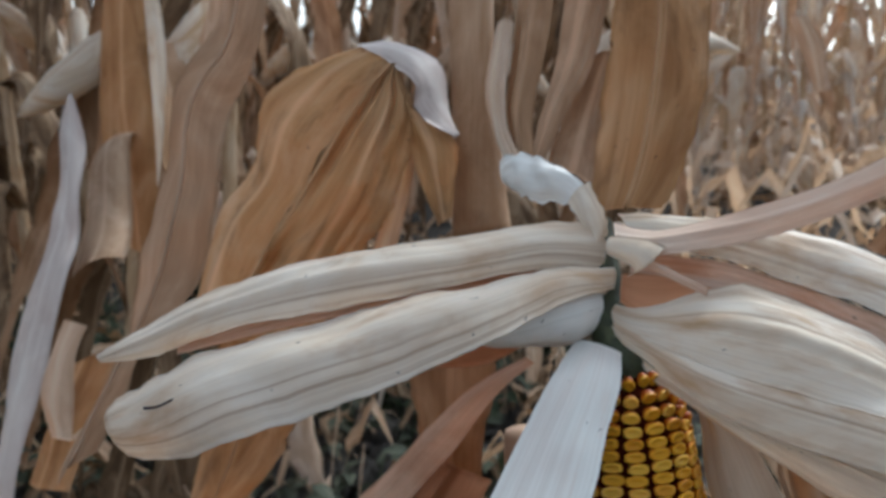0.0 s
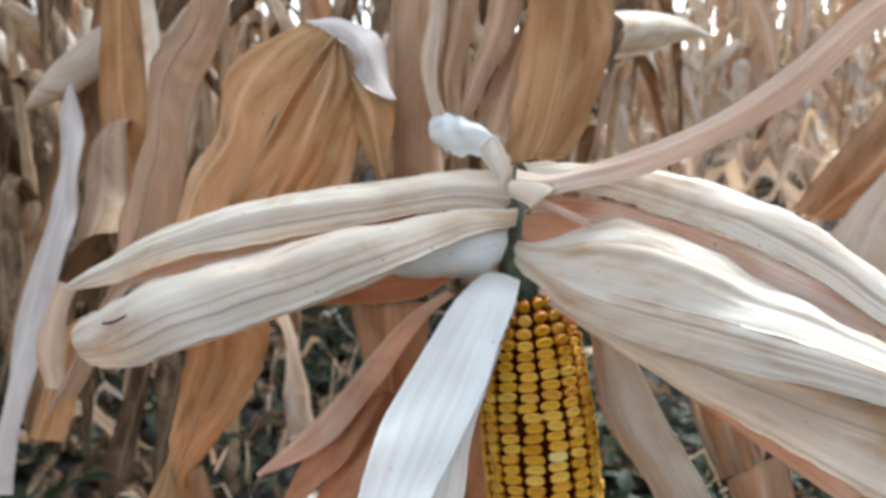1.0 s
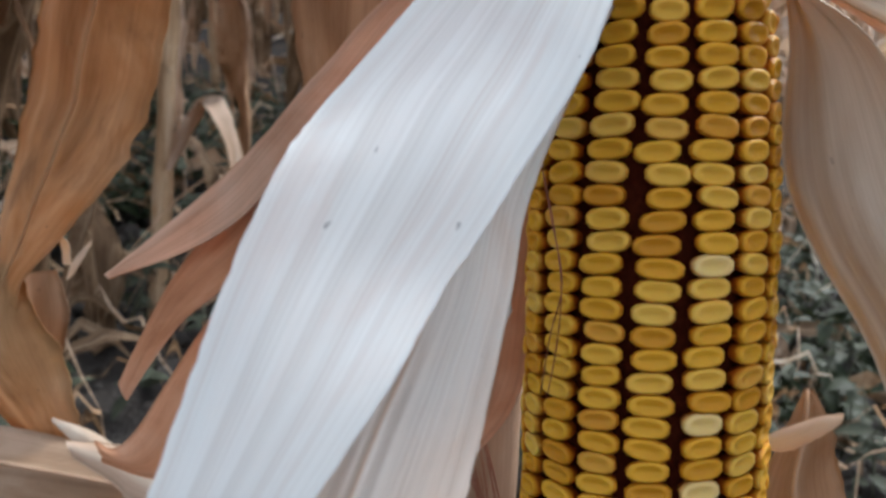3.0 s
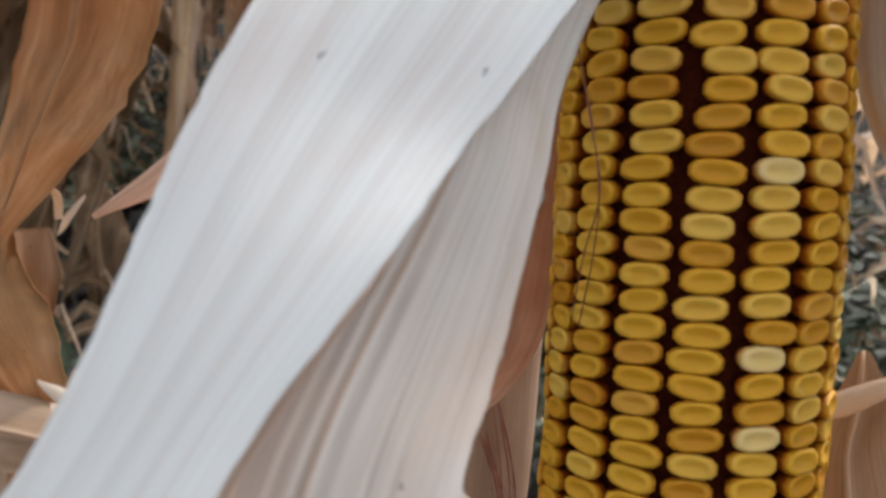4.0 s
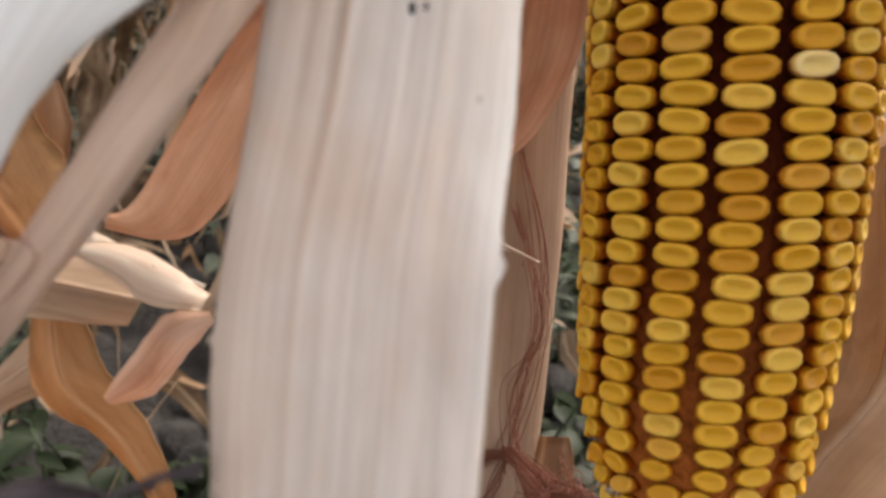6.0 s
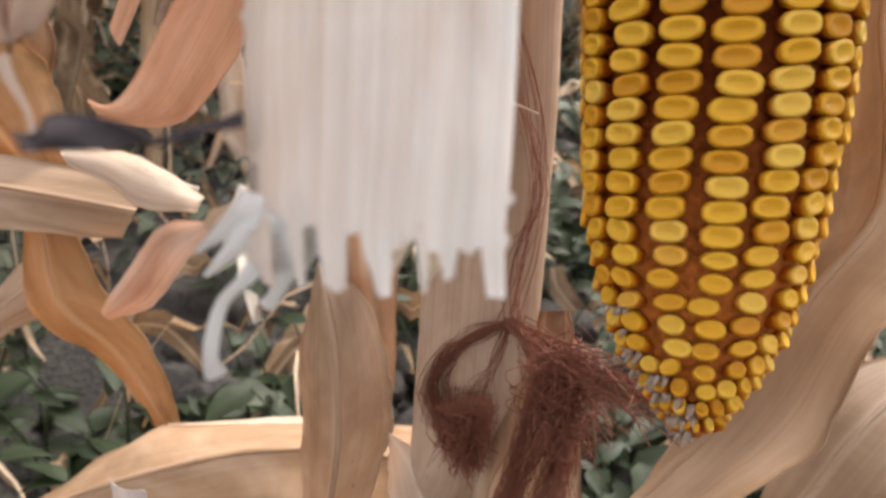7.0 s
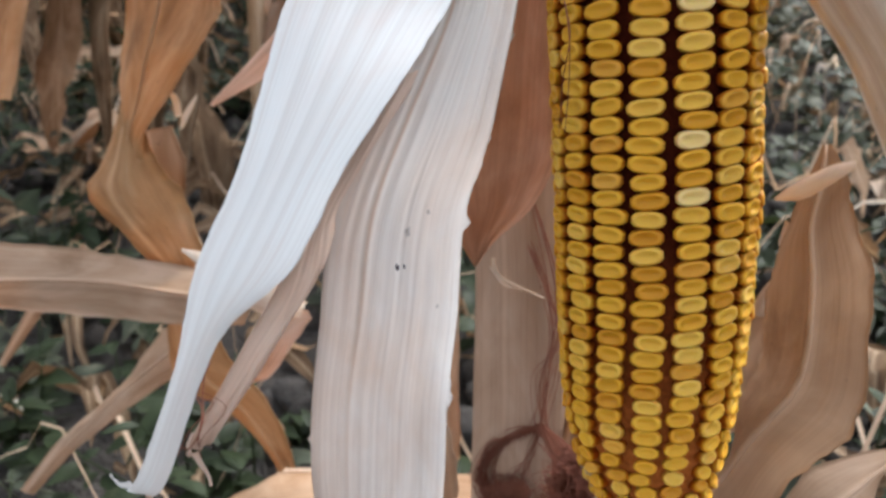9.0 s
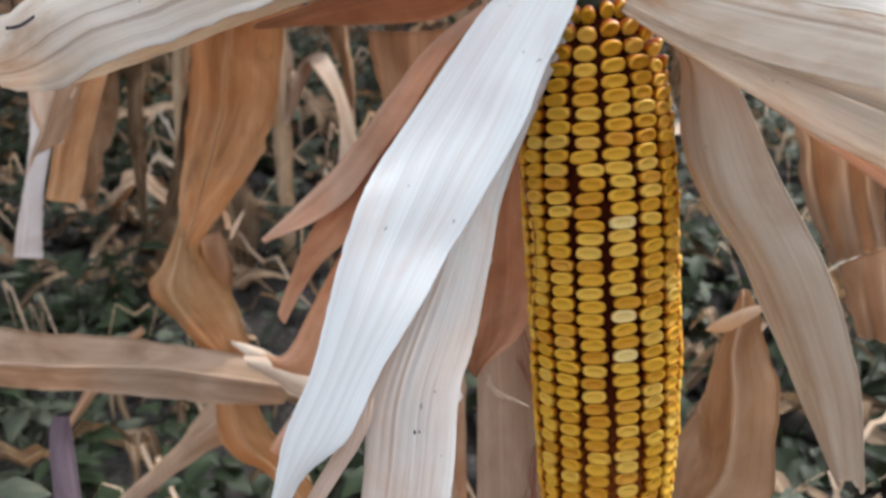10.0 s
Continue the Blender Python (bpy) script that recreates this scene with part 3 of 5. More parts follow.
blade("husk", [((-0.019, -0.014, 0.058), (-0.001, -0.012, 0.057)), ((-0.035, -0.05, 0.013), (-0.019, -0.036, 0.014)), ((-0.039, -0.064, -0.005), (-0.023, -0.05, -0.007)), ((-0.047, -0.074, -0.023), (-0.026, -0.06, -0.026)), ((-0.051, -0.084, -0.039), (-0.029, -0.072, -0.04)), ((-0.0528, -0.0885, -0.056), (-0.0292, -0.081, -0.056)), ((-0.0538, -0.092, -0.068), (-0.0298, -0.088, -0.068)), ((-0.0538, -0.095, -0.078), (-0.0302, -0.092, -0.080)), ((-0.0534, -0.096, -0.085), (-0.0305, -0.095, -0.087)), ((-0.0535, -0.0965, -0.091), (-0.031, -0.0965, -0.093)), ((-0.0530, -0.097, -0.097), (-0.031, -0.097, -0.098))], HUSK_STREAK, ear, "white inner husk with fluted veins and a nibbled edge", cup=0.10, flutes=8, flute=0.0002, seed=7, across=60, edge=0.003, ragged=0.10, per=12)
blade("husk", [((-0.043, -0.07, -0.019), (-0.037, -0.066, -0.014)), ((-0.051, -0.086, -0.034), (-0.048, -0.082, -0.034)), ((-0.056, -0.094, -0.047), (-0.049, -0.086, -0.041)), ((-0.064, -0.096, -0.058), (-0.055, -0.09, -0.051)), ((-0.074, -0.098, -0.072), (-0.065, -0.093, -0.065)), ((-0.076, -0.098, -0.077), (-0.074, -0.095, -0.074))], HUSK_TAN, ear, "pale tan rolled edge of a husk", cup=0.2, flutes=4, flute=0.0005, seed=8, across=16)
blade("husk", [((-0.015, 0.0, 0.076), (0.002, -0.008, 0.07)), ((-0.025, -0.025, 0.064), (0.0, -0.022, 0.059)), ((-0.038, -0.04, 0.044), (-0.007, -0.034, 0.043)), ((-0.05, -0.055, 0.024), (-0.012, -0.044, 0.029)), ((-0.052, -0.07, 0.015), (-0.023, -0.058, 0.009)), ((-0.056, -0.078, 0.001), (-0.03, -0.068, -0.003)), ((-0.059, -0.086, -0.014), (-0.035, -0.08, -0.014)), ((-0.062, -0.093, -0.028), (-0.044, -0.09, -0.029)), ((-0.069, -0.098, -0.043), (-0.051, -0.098, -0.043)), ((-0.073, -0.102, -0.059), (-0.065, -0.1, -0.055)), ((-0.081, -0.104, -0.076), (-0.078, -0.102, -0.08)), ((-0.085, -0.104, -0.081), (-0.082, -0.103, -0.082))], HUSK_WHITE, ear, "broad white husk hanging in front", cup=0.07, seed=6, across=32, crease=0.0003, edge=0.0003)
blade("husk", [((0.007, 0.014, 0.125), (0.013, 0.006, 0.111)), ((0.039, 0.01, 0.119), (0.04, -0.004, 0.103)), ((0.07, 0.005, 0.111), (0.067, -0.01, 0.089)), ((0.112, -0.005, 0.088), (0.103, -0.02, 0.069)), ((0.146, -0.015, 0.055), (0.134, -0.03, 0.041)), ((0.184, -0.02, 0.018), (0.169, -0.035, 0.009))], HUSK_CREAM, ear, "cream outer husk spread sideways", cup=0.18, flutes=5, flute=0.0003, seed=9, across=20, crease=0.0014, crumple=0.09, rough_edge=0.05)
blade("husk", [((0.011, 0.006, 0.108), (0.007, 0.004, 0.096)), ((0.049, -0.002, 0.098), (0.045, -0.008, 0.085)), ((0.092, -0.014, 0.075), (0.086, -0.022, 0.06)), ((0.14, -0.028, 0.042), (0.134, -0.036, 0.026)), ((0.169, -0.036, 0.013), (0.163, -0.042, 0.0))], HUSK_BLUSH, ear, "pinkish inner husk layer", cup=-0.1, flutes=5, flute=0.0003, seed=10, across=16, crease=0.0014, crumple=0.09, rough_edge=0.05)
blade("husk", [((-0.001, 0.006, 0.09), (0.0, 0.0, 0.081)), ((0.013, -0.004, 0.086), (0.011, -0.012, 0.074)), ((0.053, -0.012, 0.09), (0.038, -0.034, 0.06)), ((0.095, -0.024, 0.062), (0.081, -0.05, 0.044)), ((0.136, -0.036, 0.03), (0.123, -0.06, 0.026)), ((0.172, -0.045, 0.006), (0.16, -0.064, 0.006))], HUSK_CREAM, ear, "large white husk with tan streaks", cup=0.12, flutes=6, flute=0.0003, seed=11, across=26, rib=0.03, crease=0.0014, crumple=0.09, rough_edge=0.05)
blade("husk", [((0.0, 0.0, 0.082), (0.0, -0.002, 0.076)), ((0.011, -0.012, 0.075), (0.012, -0.014, 0.065)), ((0.038, -0.034, 0.061), (0.034, -0.036, 0.047)), ((0.081, -0.05, 0.045), (0.071, -0.052, 0.031)), ((0.123, -0.06, 0.026), (0.12, -0.062, 0.015)), ((0.16, -0.064, 0.006), (0.157, -0.066, -0.002))], HUSK_CREAM, ear, "blushed folded side of the large husk", cup=0.12, flutes=6, flute=0.0003, seed=26, across=18, crease=0.0014, crumple=0.09, rough_edge=0.05)
blade("husk", [((0.003, -0.004, 0.071), (0.006, -0.006, 0.064)), ((0.032, -0.016, 0.051), (0.029, -0.018, 0.045)), ((0.073, -0.03, 0.033), (0.065, -0.036, 0.018)), ((0.107, -0.04, 0.018), (0.096, -0.048, -0.003)), ((0.135, -0.048, 0.009), (0.122, -0.056, -0.021)), ((0.16, -0.052, -0.007), (0.149, -0.06, -0.034))], HUSK_CREAM, ear, "cream husk under the large one", cup=0.15, flutes=6, flute=0.0003, seed=12, across=20, crease=0.0014, crumple=0.09, rough_edge=0.05)
blade("husk", [((0.007, 0.0, 0.068), (0.01, 0.0, 0.064)), ((0.053, -0.02, 0.04), (0.048, -0.018, 0.031)), ((0.1, -0.035, 0.006), (0.091, -0.034, -0.006)), ((0.126, -0.045, -0.022), (0.11, -0.044, -0.022))], HUSK_PINK, ear, "tan underside of a husk", cup=0.1, seed=13)
blade("husk", [((0.026, 0.0, 0.052), (0.028, 0.0, 0.05)), ((0.029, 0.005, 0.039), (0.043, -0.004, 0.037)), ((0.029, 0.004, 0.01), (0.056, -0.012, 0.005)), ((0.044, 0.0, -0.021), (0.066, -0.02, -0.017)), ((0.056, -0.004, -0.053), (0.072, -0.024, -0.04)), ((0.062, -0.006, -0.071), (0.075, -0.026, -0.059)), ((0.072, -0.008, -0.095), (0.076, -0.026, -0.087))], HUSK_GREY, ear, "greyish tan husk hanging beside the kernels", cup=0.10, flutes=3, flute=0.0003, seed=14, across=22, ragged=0.04, rib=0.03)
blade("husk", [((0.005, 0.004, 0.121), (0.007, -0.006, 0.105)), ((0.023, -0.004, 0.115), (0.02, -0.012, 0.105)), ((0.056, -0.014, 0.119), (0.057, -0.018, 0.107)), ((0.088, -0.024, 0.126), (0.091, -0.026, 0.115)), ((0.118, -0.034, 0.14), (0.12, -0.036, 0.126)), ((0.138, -0.042, 0.154), (0.145, -0.042, 0.144)), ((0.149, -0.046, 0.159), (0.157, -0.044, 0.152))], HUSK_TAN, ear, "narrow rosy husk blade reaching out", cup=0.15, rib=0.08, seed=15, across=14)
blade("husk", [((0.003, -0.004, 0.115), (0.001, -0.006, 0.108)), ((0.015, -0.012, 0.112), (0.01, -0.014, 0.101)), ((0.023, -0.012, 0.108), (0.007, -0.014, 0.098))], HUSK_CREAM, ear, "torn husk shred over the joint", cup=0.25, seed=17)
blade("husk", [((0.006, 0.006, 0.1), (0.004, 0.002, 0.089)), ((0.017, 0.004, 0.099), (0.014, -0.004, 0.081)), ((0.029, 0.0, 0.095), (0.026, -0.008, 0.085)), ((0.038, -0.004, 0.091), (0.037, -0.006, 0.088))], HUSK_RED, ear, "rust-brown bract inside the joint", cup=0.1, seed=67)
blade("husk", [((0.01, -0.008, 0.105), (0.012, -0.008, 0.107)), ((0.021, -0.012, 0.097), (0.023, -0.012, 0.1)), ((0.035, -0.014, 0.088), (0.036, -0.014, 0.091))], HUSK_TAN, ear, "thin torn husk strip", cup=0.2, seed=68, across=5)
blade("husk", [((-0.037, 0.02, 0.07), (-0.034, 0.018, 0.067)), ((-0.06, 0.03, 0.06), (-0.05, 0.02, 0.056)), ((-0.086, 0.045, 0.042), (-0.08, 0.03, 0.026)), ((-0.121, 0.058, 0.013), (-0.115, 0.045, -0.003)), ((-0.167, 0.066, -0.019), (-0.163, 0.062, -0.02))], HUSK_PINK, ear, "tan narrow husk", cup=0.1, rib=0.06, seed=18)
# these two hang in shade, which their dark rust red already includes
blade("husk", [((-0.09, 0.05, 0.026), (-0.079, 0.04, 0.021)), ((-0.121, 0.06, 0.002), (-0.107, 0.05, -0.012)), ((-0.144, 0.066, -0.021), (-0.137, 0.06, -0.033)), ((-0.166, 0.07, -0.056), (-0.163, 0.07, -0.062))], HUSK_RED, ear, "rust-red husk with its shade put into the colour", cup=0.1, seed=19)
blade("husk", [((-0.086, 0.06, 0.022), (-0.061, 0.04, 0.015)), ((-0.129, 0.07, -0.028), (-0.094, 0.05, -0.032)), ((-0.163, 0.07, -0.075), (-0.135, 0.06, -0.082)), ((-0.177, 0.072, -0.077), (-0.174, 0.07, -0.084))], HUSK_RED, ear, "rust-red husk with its shade put into the colour", cup=0.1, seed=20, ragged=0.1)
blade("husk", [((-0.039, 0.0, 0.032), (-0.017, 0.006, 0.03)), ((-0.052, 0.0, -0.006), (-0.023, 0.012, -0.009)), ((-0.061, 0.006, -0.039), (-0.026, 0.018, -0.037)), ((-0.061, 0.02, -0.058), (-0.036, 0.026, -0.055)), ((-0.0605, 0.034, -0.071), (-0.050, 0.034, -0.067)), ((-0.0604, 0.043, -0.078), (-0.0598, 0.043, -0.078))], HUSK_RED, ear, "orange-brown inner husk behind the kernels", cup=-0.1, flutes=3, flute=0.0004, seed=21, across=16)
blade("husk", [((0.001, 0.018, 0.126), (-0.009, 0.018, 0.125)), ((-0.008, 0.025, 0.144), (-0.014, 0.02, 0.133)), ((-0.029, 0.04, 0.16), (-0.029, 0.03, 0.138)), ((-0.041, 0.046, 0.159), (-0.035, 0.046, 0.144))], HUSK_WHITE, ear, "white twisted husk curl", cup=0.3, crease=0.005, crumple=0.22, rough_edge=0.15, seed=22, across=22)
blade("husk", [((-0.003, 0.01, 0.139), (-0.012, 0.01, 0.131)), ((0.002, 0.006, 0.124), (-0.005, 0.006, 0.116)), ((0.002, 0.004, 0.116), (-0.004, 0.006, 0.11))], HUSK_CREAM, ear, "white twisted husk flap", cup=0.25, crease=0.005, crumple=0.22, rough_edge=0.15, seed=23, across=18)
blade("husk", [((-0.051, 0.03, -0.072), (-0.05, 0.03, -0.072)), ((-0.05, 0.03, -0.078), (-0.048, 0.03, -0.078)), ((-0.036, 0.03, -0.085), (-0.035, 0.03, -0.085))], LEAF_PALE, ear, seed=24, across=4, cup=0.3)
blade("husk", [((-0.052, 0.03, -0.075), (-0.05, 0.03, -0.075)), ((-0.048, 0.03, -0.081), (-0.047, 0.03, -0.08)), ((-0.043, 0.03, -0.082), (-0.042, 0.03, -0.083))], LEAF_PALE, ear, seed=25, across=4, cup=0.3)

for k, r in enumerate(([((-0.0533, -0.0975, -0.0886), (-0.0511, -0.0975, -0.0893)), ((-0.0547, -0.0975, -0.0901), (-0.0525, -0.0975, -0.0915)), ((-0.0598, -0.0946, -0.0945), (-0.0591, -0.0946, -0.0945))], [((-0.0533, -0.0975, -0.0901), (-0.0511, -0.0975, -0.0901)), ((-0.0555, -0.0968, -0.0930), (-0.0533, -0.0968, -0.0937)), ((-0.0591, -0.0946, -0.0967), (-0.0584, -0.0946, -0.0967))], [((-0.0518, -0.0975, -0.0901), (-0.0496, -0.0975, -0.0908)), ((-0.0540, -0.0968, -0.0952), (-0.0525, -0.0968, -0.0959)), ((-0.0584, -0.0946, -0.0996), (-0.0569, -0.0946, -0.0996)), ((-0.0606, -0.0931, -0.1047), (-0.0591, -0.0931, -0.1047)), ((-0.0613, -0.0916, -0.1077), (-0.0591, -0.0916, -0.1069))],
                      [((-0.0496, -0.0975, -0.0893), (-0.0452, -0.0975, -0.0893)), ((-0.0511, -0.0968, -0.0930), (-0.0467, -0.0968, -0.0923)), ((-0.0518, -0.0960, -0.0959), (-0.0503, -0.0960, -0.0959))], [((-0.0489, -0.0968, -0.0901), (-0.0445, -0.0968, -0.0893)), ((-0.0496, -0.0960, -0.0937), (-0.0467, -0.0960, -0.0930)), ((-0.0496, -0.0953, -0.0952), (-0.0489, -0.0953, -0.0959))], [((-0.0518, -0.0960, -0.0937), (-0.0496, -0.0960, -0.0937)), ((-0.0525, -0.0946, -0.0974), (-0.0503, -0.0946, -0.0967)), ((-0.0547, -0.0931, -0.0996), (-0.0533, -0.0931, -0.1003))],
                      [((-0.0415, -0.0946, -0.0893), (-0.0386, -0.0946, -0.0893)), ((-0.0415, -0.0938, -0.0930), (-0.0393, -0.0938, -0.0930)), ((-0.0430, -0.0931, -0.0959), (-0.0415, -0.0931, -0.0967))], [((-0.0386, -0.0946, -0.0893), (-0.0335, -0.0938, -0.0893)), ((-0.0379, -0.0938, -0.0923), (-0.0349, -0.0931, -0.0930)), ((-0.0393, -0.0931, -0.0974), (-0.0386, -0.0931, -0.0974))], [((-0.0437, -0.0953, -0.0871), (-0.0415, -0.0946, -0.0879)), ((-0.0459, -0.0953, -0.0908), (-0.0445, -0.0946, -0.0915)), ((-0.0489, -0.0946, -0.0937), (-0.0474, -0.0946, -0.0945))])):
    blade("fringe", r, HUSK_WHITE if k < 6 else HUSK_CREAM, ear, "torn papery fringe of the white husk", cup=0.15, seed=80 + k, across=6)
blade("withered_tip", [((-0.0640, -0.1117, -0.0829), (-0.0639, -0.1112, -0.0844)), ((-0.0634, -0.1101, -0.0830), (-0.0635, -0.1097, -0.0845)), ((-0.0624, -0.1082, -0.0820), (-0.0624, -0.1072, -0.0846)), ((-0.0595, -0.1047, -0.0826), (-0.0595, -0.1035, -0.0843)), ((-0.0560, -0.1026, -0.0839), (-0.0552, -0.1017, -0.0839)), ((-0.0515, -0.1008, -0.0820), (-0.0515, -0.1008, -0.0834))], DARK_LEAF, ear, "blackened withered tip", cup=0.15, wave=0.25, crumple=0.2, crease=0.003, seed=95)


# thin dark strip on the husk stands in for the shade inside its fold
blade("tear", [((-0.161, -0.070, 0.071), (-0.161, -0.070, 0.070)), ((-0.156, -0.070, 0.071), (-0.156, -0.070, 0.070)), ((-0.150, -0.070, 0.073), (-0.150, -0.070, 0.072))], DARK_LEAF, ear, "dark strip painting the shade in the slit of the folded husk tip", seed=132, across=4)
for k, (r, m) in enumerate((
        ([((-0.0845, -0.1035, -0.0795), (-0.0835, -0.1035, -0.0805)), ((-0.0870, -0.1035, -0.0800), (-0.0862, -0.1035, -0.0808)), ((-0.0888, -0.1030, -0.0786), (-0.0884, -0.1030, -0.0790))], HUSK_WHITE),
        ([((-0.0825, -0.1030, -0.0815), (-0.0810, -0.1030, -0.0812)), ((-0.0822, -0.1025, -0.0832), (-0.0812, -0.1025, -0.0830)), ((-0.0832, -0.1020, -0.0843), (-0.0828, -0.1020, -0.0843))], HUSK_TAN),
        ([((-0.0758, -0.0972, -0.0768), (-0.0745, -0.0968, -0.0764)), ((-0.0752, -0.0966, -0.0790), (-0.0743, -0.0964, -0.0788)), ((-0.0742, -0.0960, -0.0815), (-0.0736, -0.0960, -0.0815)), ((-0.0742, -0.0955, -0.0838), (-0.0737, -0.0955, -0.0838))], HUSK_TAN),
        ([((-0.0650, -0.0965, -0.0620), (-0.0638, -0.0962, -0.0610)), ((-0.0638, -0.0960, -0.0634), (-0.0630, -0.0958, -0.0626)), ((-0.0634, -0.0958, -0.0648), (-0.0631, -0.0957, -0.0646))], HUSK_CREAM))):
    blade("fringe", r, m, ear, "frayed strand of the hanging husk", cup=0.2, seed=120 + k, across=4)


def speck(at, size):
    v, f, u = tube_data([EAR @ (Vector(at) + Vector((0, 0, q * size))) - ear.location for q in (-1, -0.6, 0, 0.6, 1)],
                        [size * q for q in (0.15, 0.5, 0.6, 0.5, 0.15)], 7, 0.5)
    child("speck", mesh_of("speck", v, f, DARK_LEAF, u), ear, "tiny black speck")


speck((-0.0380, -0.0858, -0.0460), 0.0006)
speck((-0.0368, -0.0856, -0.0459), 0.0004)
speck((-0.0630, -0.0385, 0.0833), 0.0007)


def silk_bundle(paths, rnd):
    """Fine dry silks: many hair-thin tubes that wander round a guiding path."""
    pieces = []
    for guide, count, spread, loops in paths:
        g = [Vector(a) for a, b in guide]
        n = len(g) - 1
        for _ in range(count):
            o = [Vector((rnd.gauss(0, spread), rnd.gauss(0, spread), rnd.gauss(0, spread))) for _ in range(n + 1)]
            if loops:
                pts = [g[0] + Vector((rnd.gauss(0, loops), rnd.gauss(0, loops), rnd.gauss(0, loops * 1.3))) for _ in range(5)]
            else:
                pts = [a + b * (0.25 + 0.75 * q / n) for q, (a, b) in enumerate(zip(g, o))]
            m = len(pts) - 1
            line = [EAR @ catmull(pts, q * m / 18) - ear.location for q in range(19)]
            r = rnd.uniform(0.00008, 0.00018)
            pieces.append(tube_data(line, [r] * 19, 3))
    return pieces


def guide(*pts):
    return [(p, p) for p in pts]


SILK_TOP = (-0.0455, 0.064, -0.1450)
silk = child("silk", joined("silk", silk_bundle((
    # strands running down beside the kernels
    (guide((-0.0446, 0.058, -0.052), (-0.0366, 0.06, -0.088), (-0.040, 0.062, -0.120), SILK_TOP), 9, 0.0022, 0),
    (guide((-0.0441, 0.058, -0.075), (-0.0370, 0.06, -0.106), (-0.0424, 0.062, -0.127), SILK_TOP), 12, 0.0034, 0),
    # the loop thrown out to the side and its dark clump
    (guide(SILK_TOP, (-0.0560, 0.066, -0.1490), (-0.0645, 0.067, -0.1555), (-0.0707, 0.067, -0.1655), (-0.0679, 0.066, -0.176), (-0.0592, 0.065, -0.189)), 70, 0.0026, 0),
    (guide((-0.0690, 0.066, -0.172), (-0.0610, 0.065, -0.171), (-0.0540, 0.064, -0.170), (-0.0560, 0.064, -0.180), (-0.0592, 0.065, -0.190)), 90, 0.0026, 0),
    (guide((-0.0615, 0.066, -0.178), (-0.0590, 0.066, -0.180)), 240, 0.003, 0.0038),
    (guide(SILK_TOP, (-0.0500, 0.066, -0.156), (-0.0540, 0.066, -0.166), (-0.0590, 0.066, -0.172)), 14, 0.003, 0),
    # the tail that hangs straight down
    (guide(SILK_TOP, (-0.0370, 0.056, -0.1557), (-0.0412, 0.052, -0.1777), (-0.0478, 0.052, -0.199), (-0.0530, 0.052, -0.224)), 120, 0.0036, 0),
    (guide(SILK_TOP, (-0.0300, 0.056, -0.1586), (-0.0320, 0.052, -0.1801), (-0.0350, 0.052, -0.197), (-0.0380, 0.052, -0.220)), 120, 0.0040, 0),
    # tangle reaching across to the tip of the cob
    (guide(SILK_TOP, (-0.0342, 0.048, -0.1465), (-0.0244, 0.038, -0.1505), (-0.0149, 0.028, -0.1508), (-0.0080, 0.014, -0.1500)), 90, 0.0038, 0),
    (guide((-0.0300, 0.046, -0.158), (-0.0244, 0.045, -0.162)), 170, 0.004, 0.0060),
    # stray threads on the tan husk and across the kernels
    (guide((-0.067, -0.1, -0.058), (-0.07, -0.1, -0.063), (-0.068, -0.101, -0.066), (-0.073, -0.1, -0.071), (-0.075, -0.1, -0.075)), 4, 0.002, 0),
    (guide((-0.0205, -0.0190, 0.016), (-0.0178, -0.0218, 0.004), (-0.0163, -0.0232, -0.008), (-0.0172, -0.0224, -0.018), (-0.0196, -0.0200, -0.030)), 2, 0.0006, 0)), random.Random(3)), SILK), ear, "tangled dark red dry silk")
tagged(silk, kind="stuff")

# ---------------------------------------------------------------- the bearing plant
def stalk_part(rails, mat, parent, label="", flat=0.75, seed=0, foot=None):
    """A stalk or sheath: an oval tube whose width follows the two rails, with nodes."""
    pts, rad = [], []
    n = len(rails) - 1
    A = [Vector(a) for a, b in rails]
    B = [Vector(b) for a, b in rails]
    for i in range(n * 10 + 1):
        t = i / 10
        a, b = catmull(A, t), catmull(B, t)
        pts.append(EAR @ ((a + b) / 2) - parent.location)
        rad.append((a - b).length / 2 * (1 + 0.05 * noise.noise(Vector((t * 2.0, seed, 0)))))
    if foot is not None:
        end, w = pts[-1].copy(), rad[-1]
        for i in range(1, 9):
            pts.append(end.lerp(foot - parent.location + Vector((0, 0, -0.02)), i / 8))
            rad.append(w * (1.15 if i == 5 else 1.0))
    v, f, u = tube_data(pts, rad, 20, flat)
    return child("stalk", mesh_of("stalk", v, f, mat, u), parent, label)


def midrib(points, mat, parent, r=0.0016):
    """The raised middle vein of a leaf, tapering towards its tip."""
    pts = [Vector(p) for p in points]
    n = len(pts) - 1
    line = [EAR @ catmull(pts, i * n / 24) - parent.location for i in range(25)]
    v, f, u = tube_data(line, [r * (0.45 + 0.55 * i / 24) for i in range(25)], 7, 0.7)
    return child("midrib", mesh_of("midrib", v, f, mat, u), parent)


FOOT = Vector((-0.10, 0.20, 0.0))
DRY = dict(crease=0.0011, crumple=0.045, rough_edge=0.05)
plant = holder("corn_plant", FOOT, "dry tan maize plant carrying the peeled ear", "corn plant")
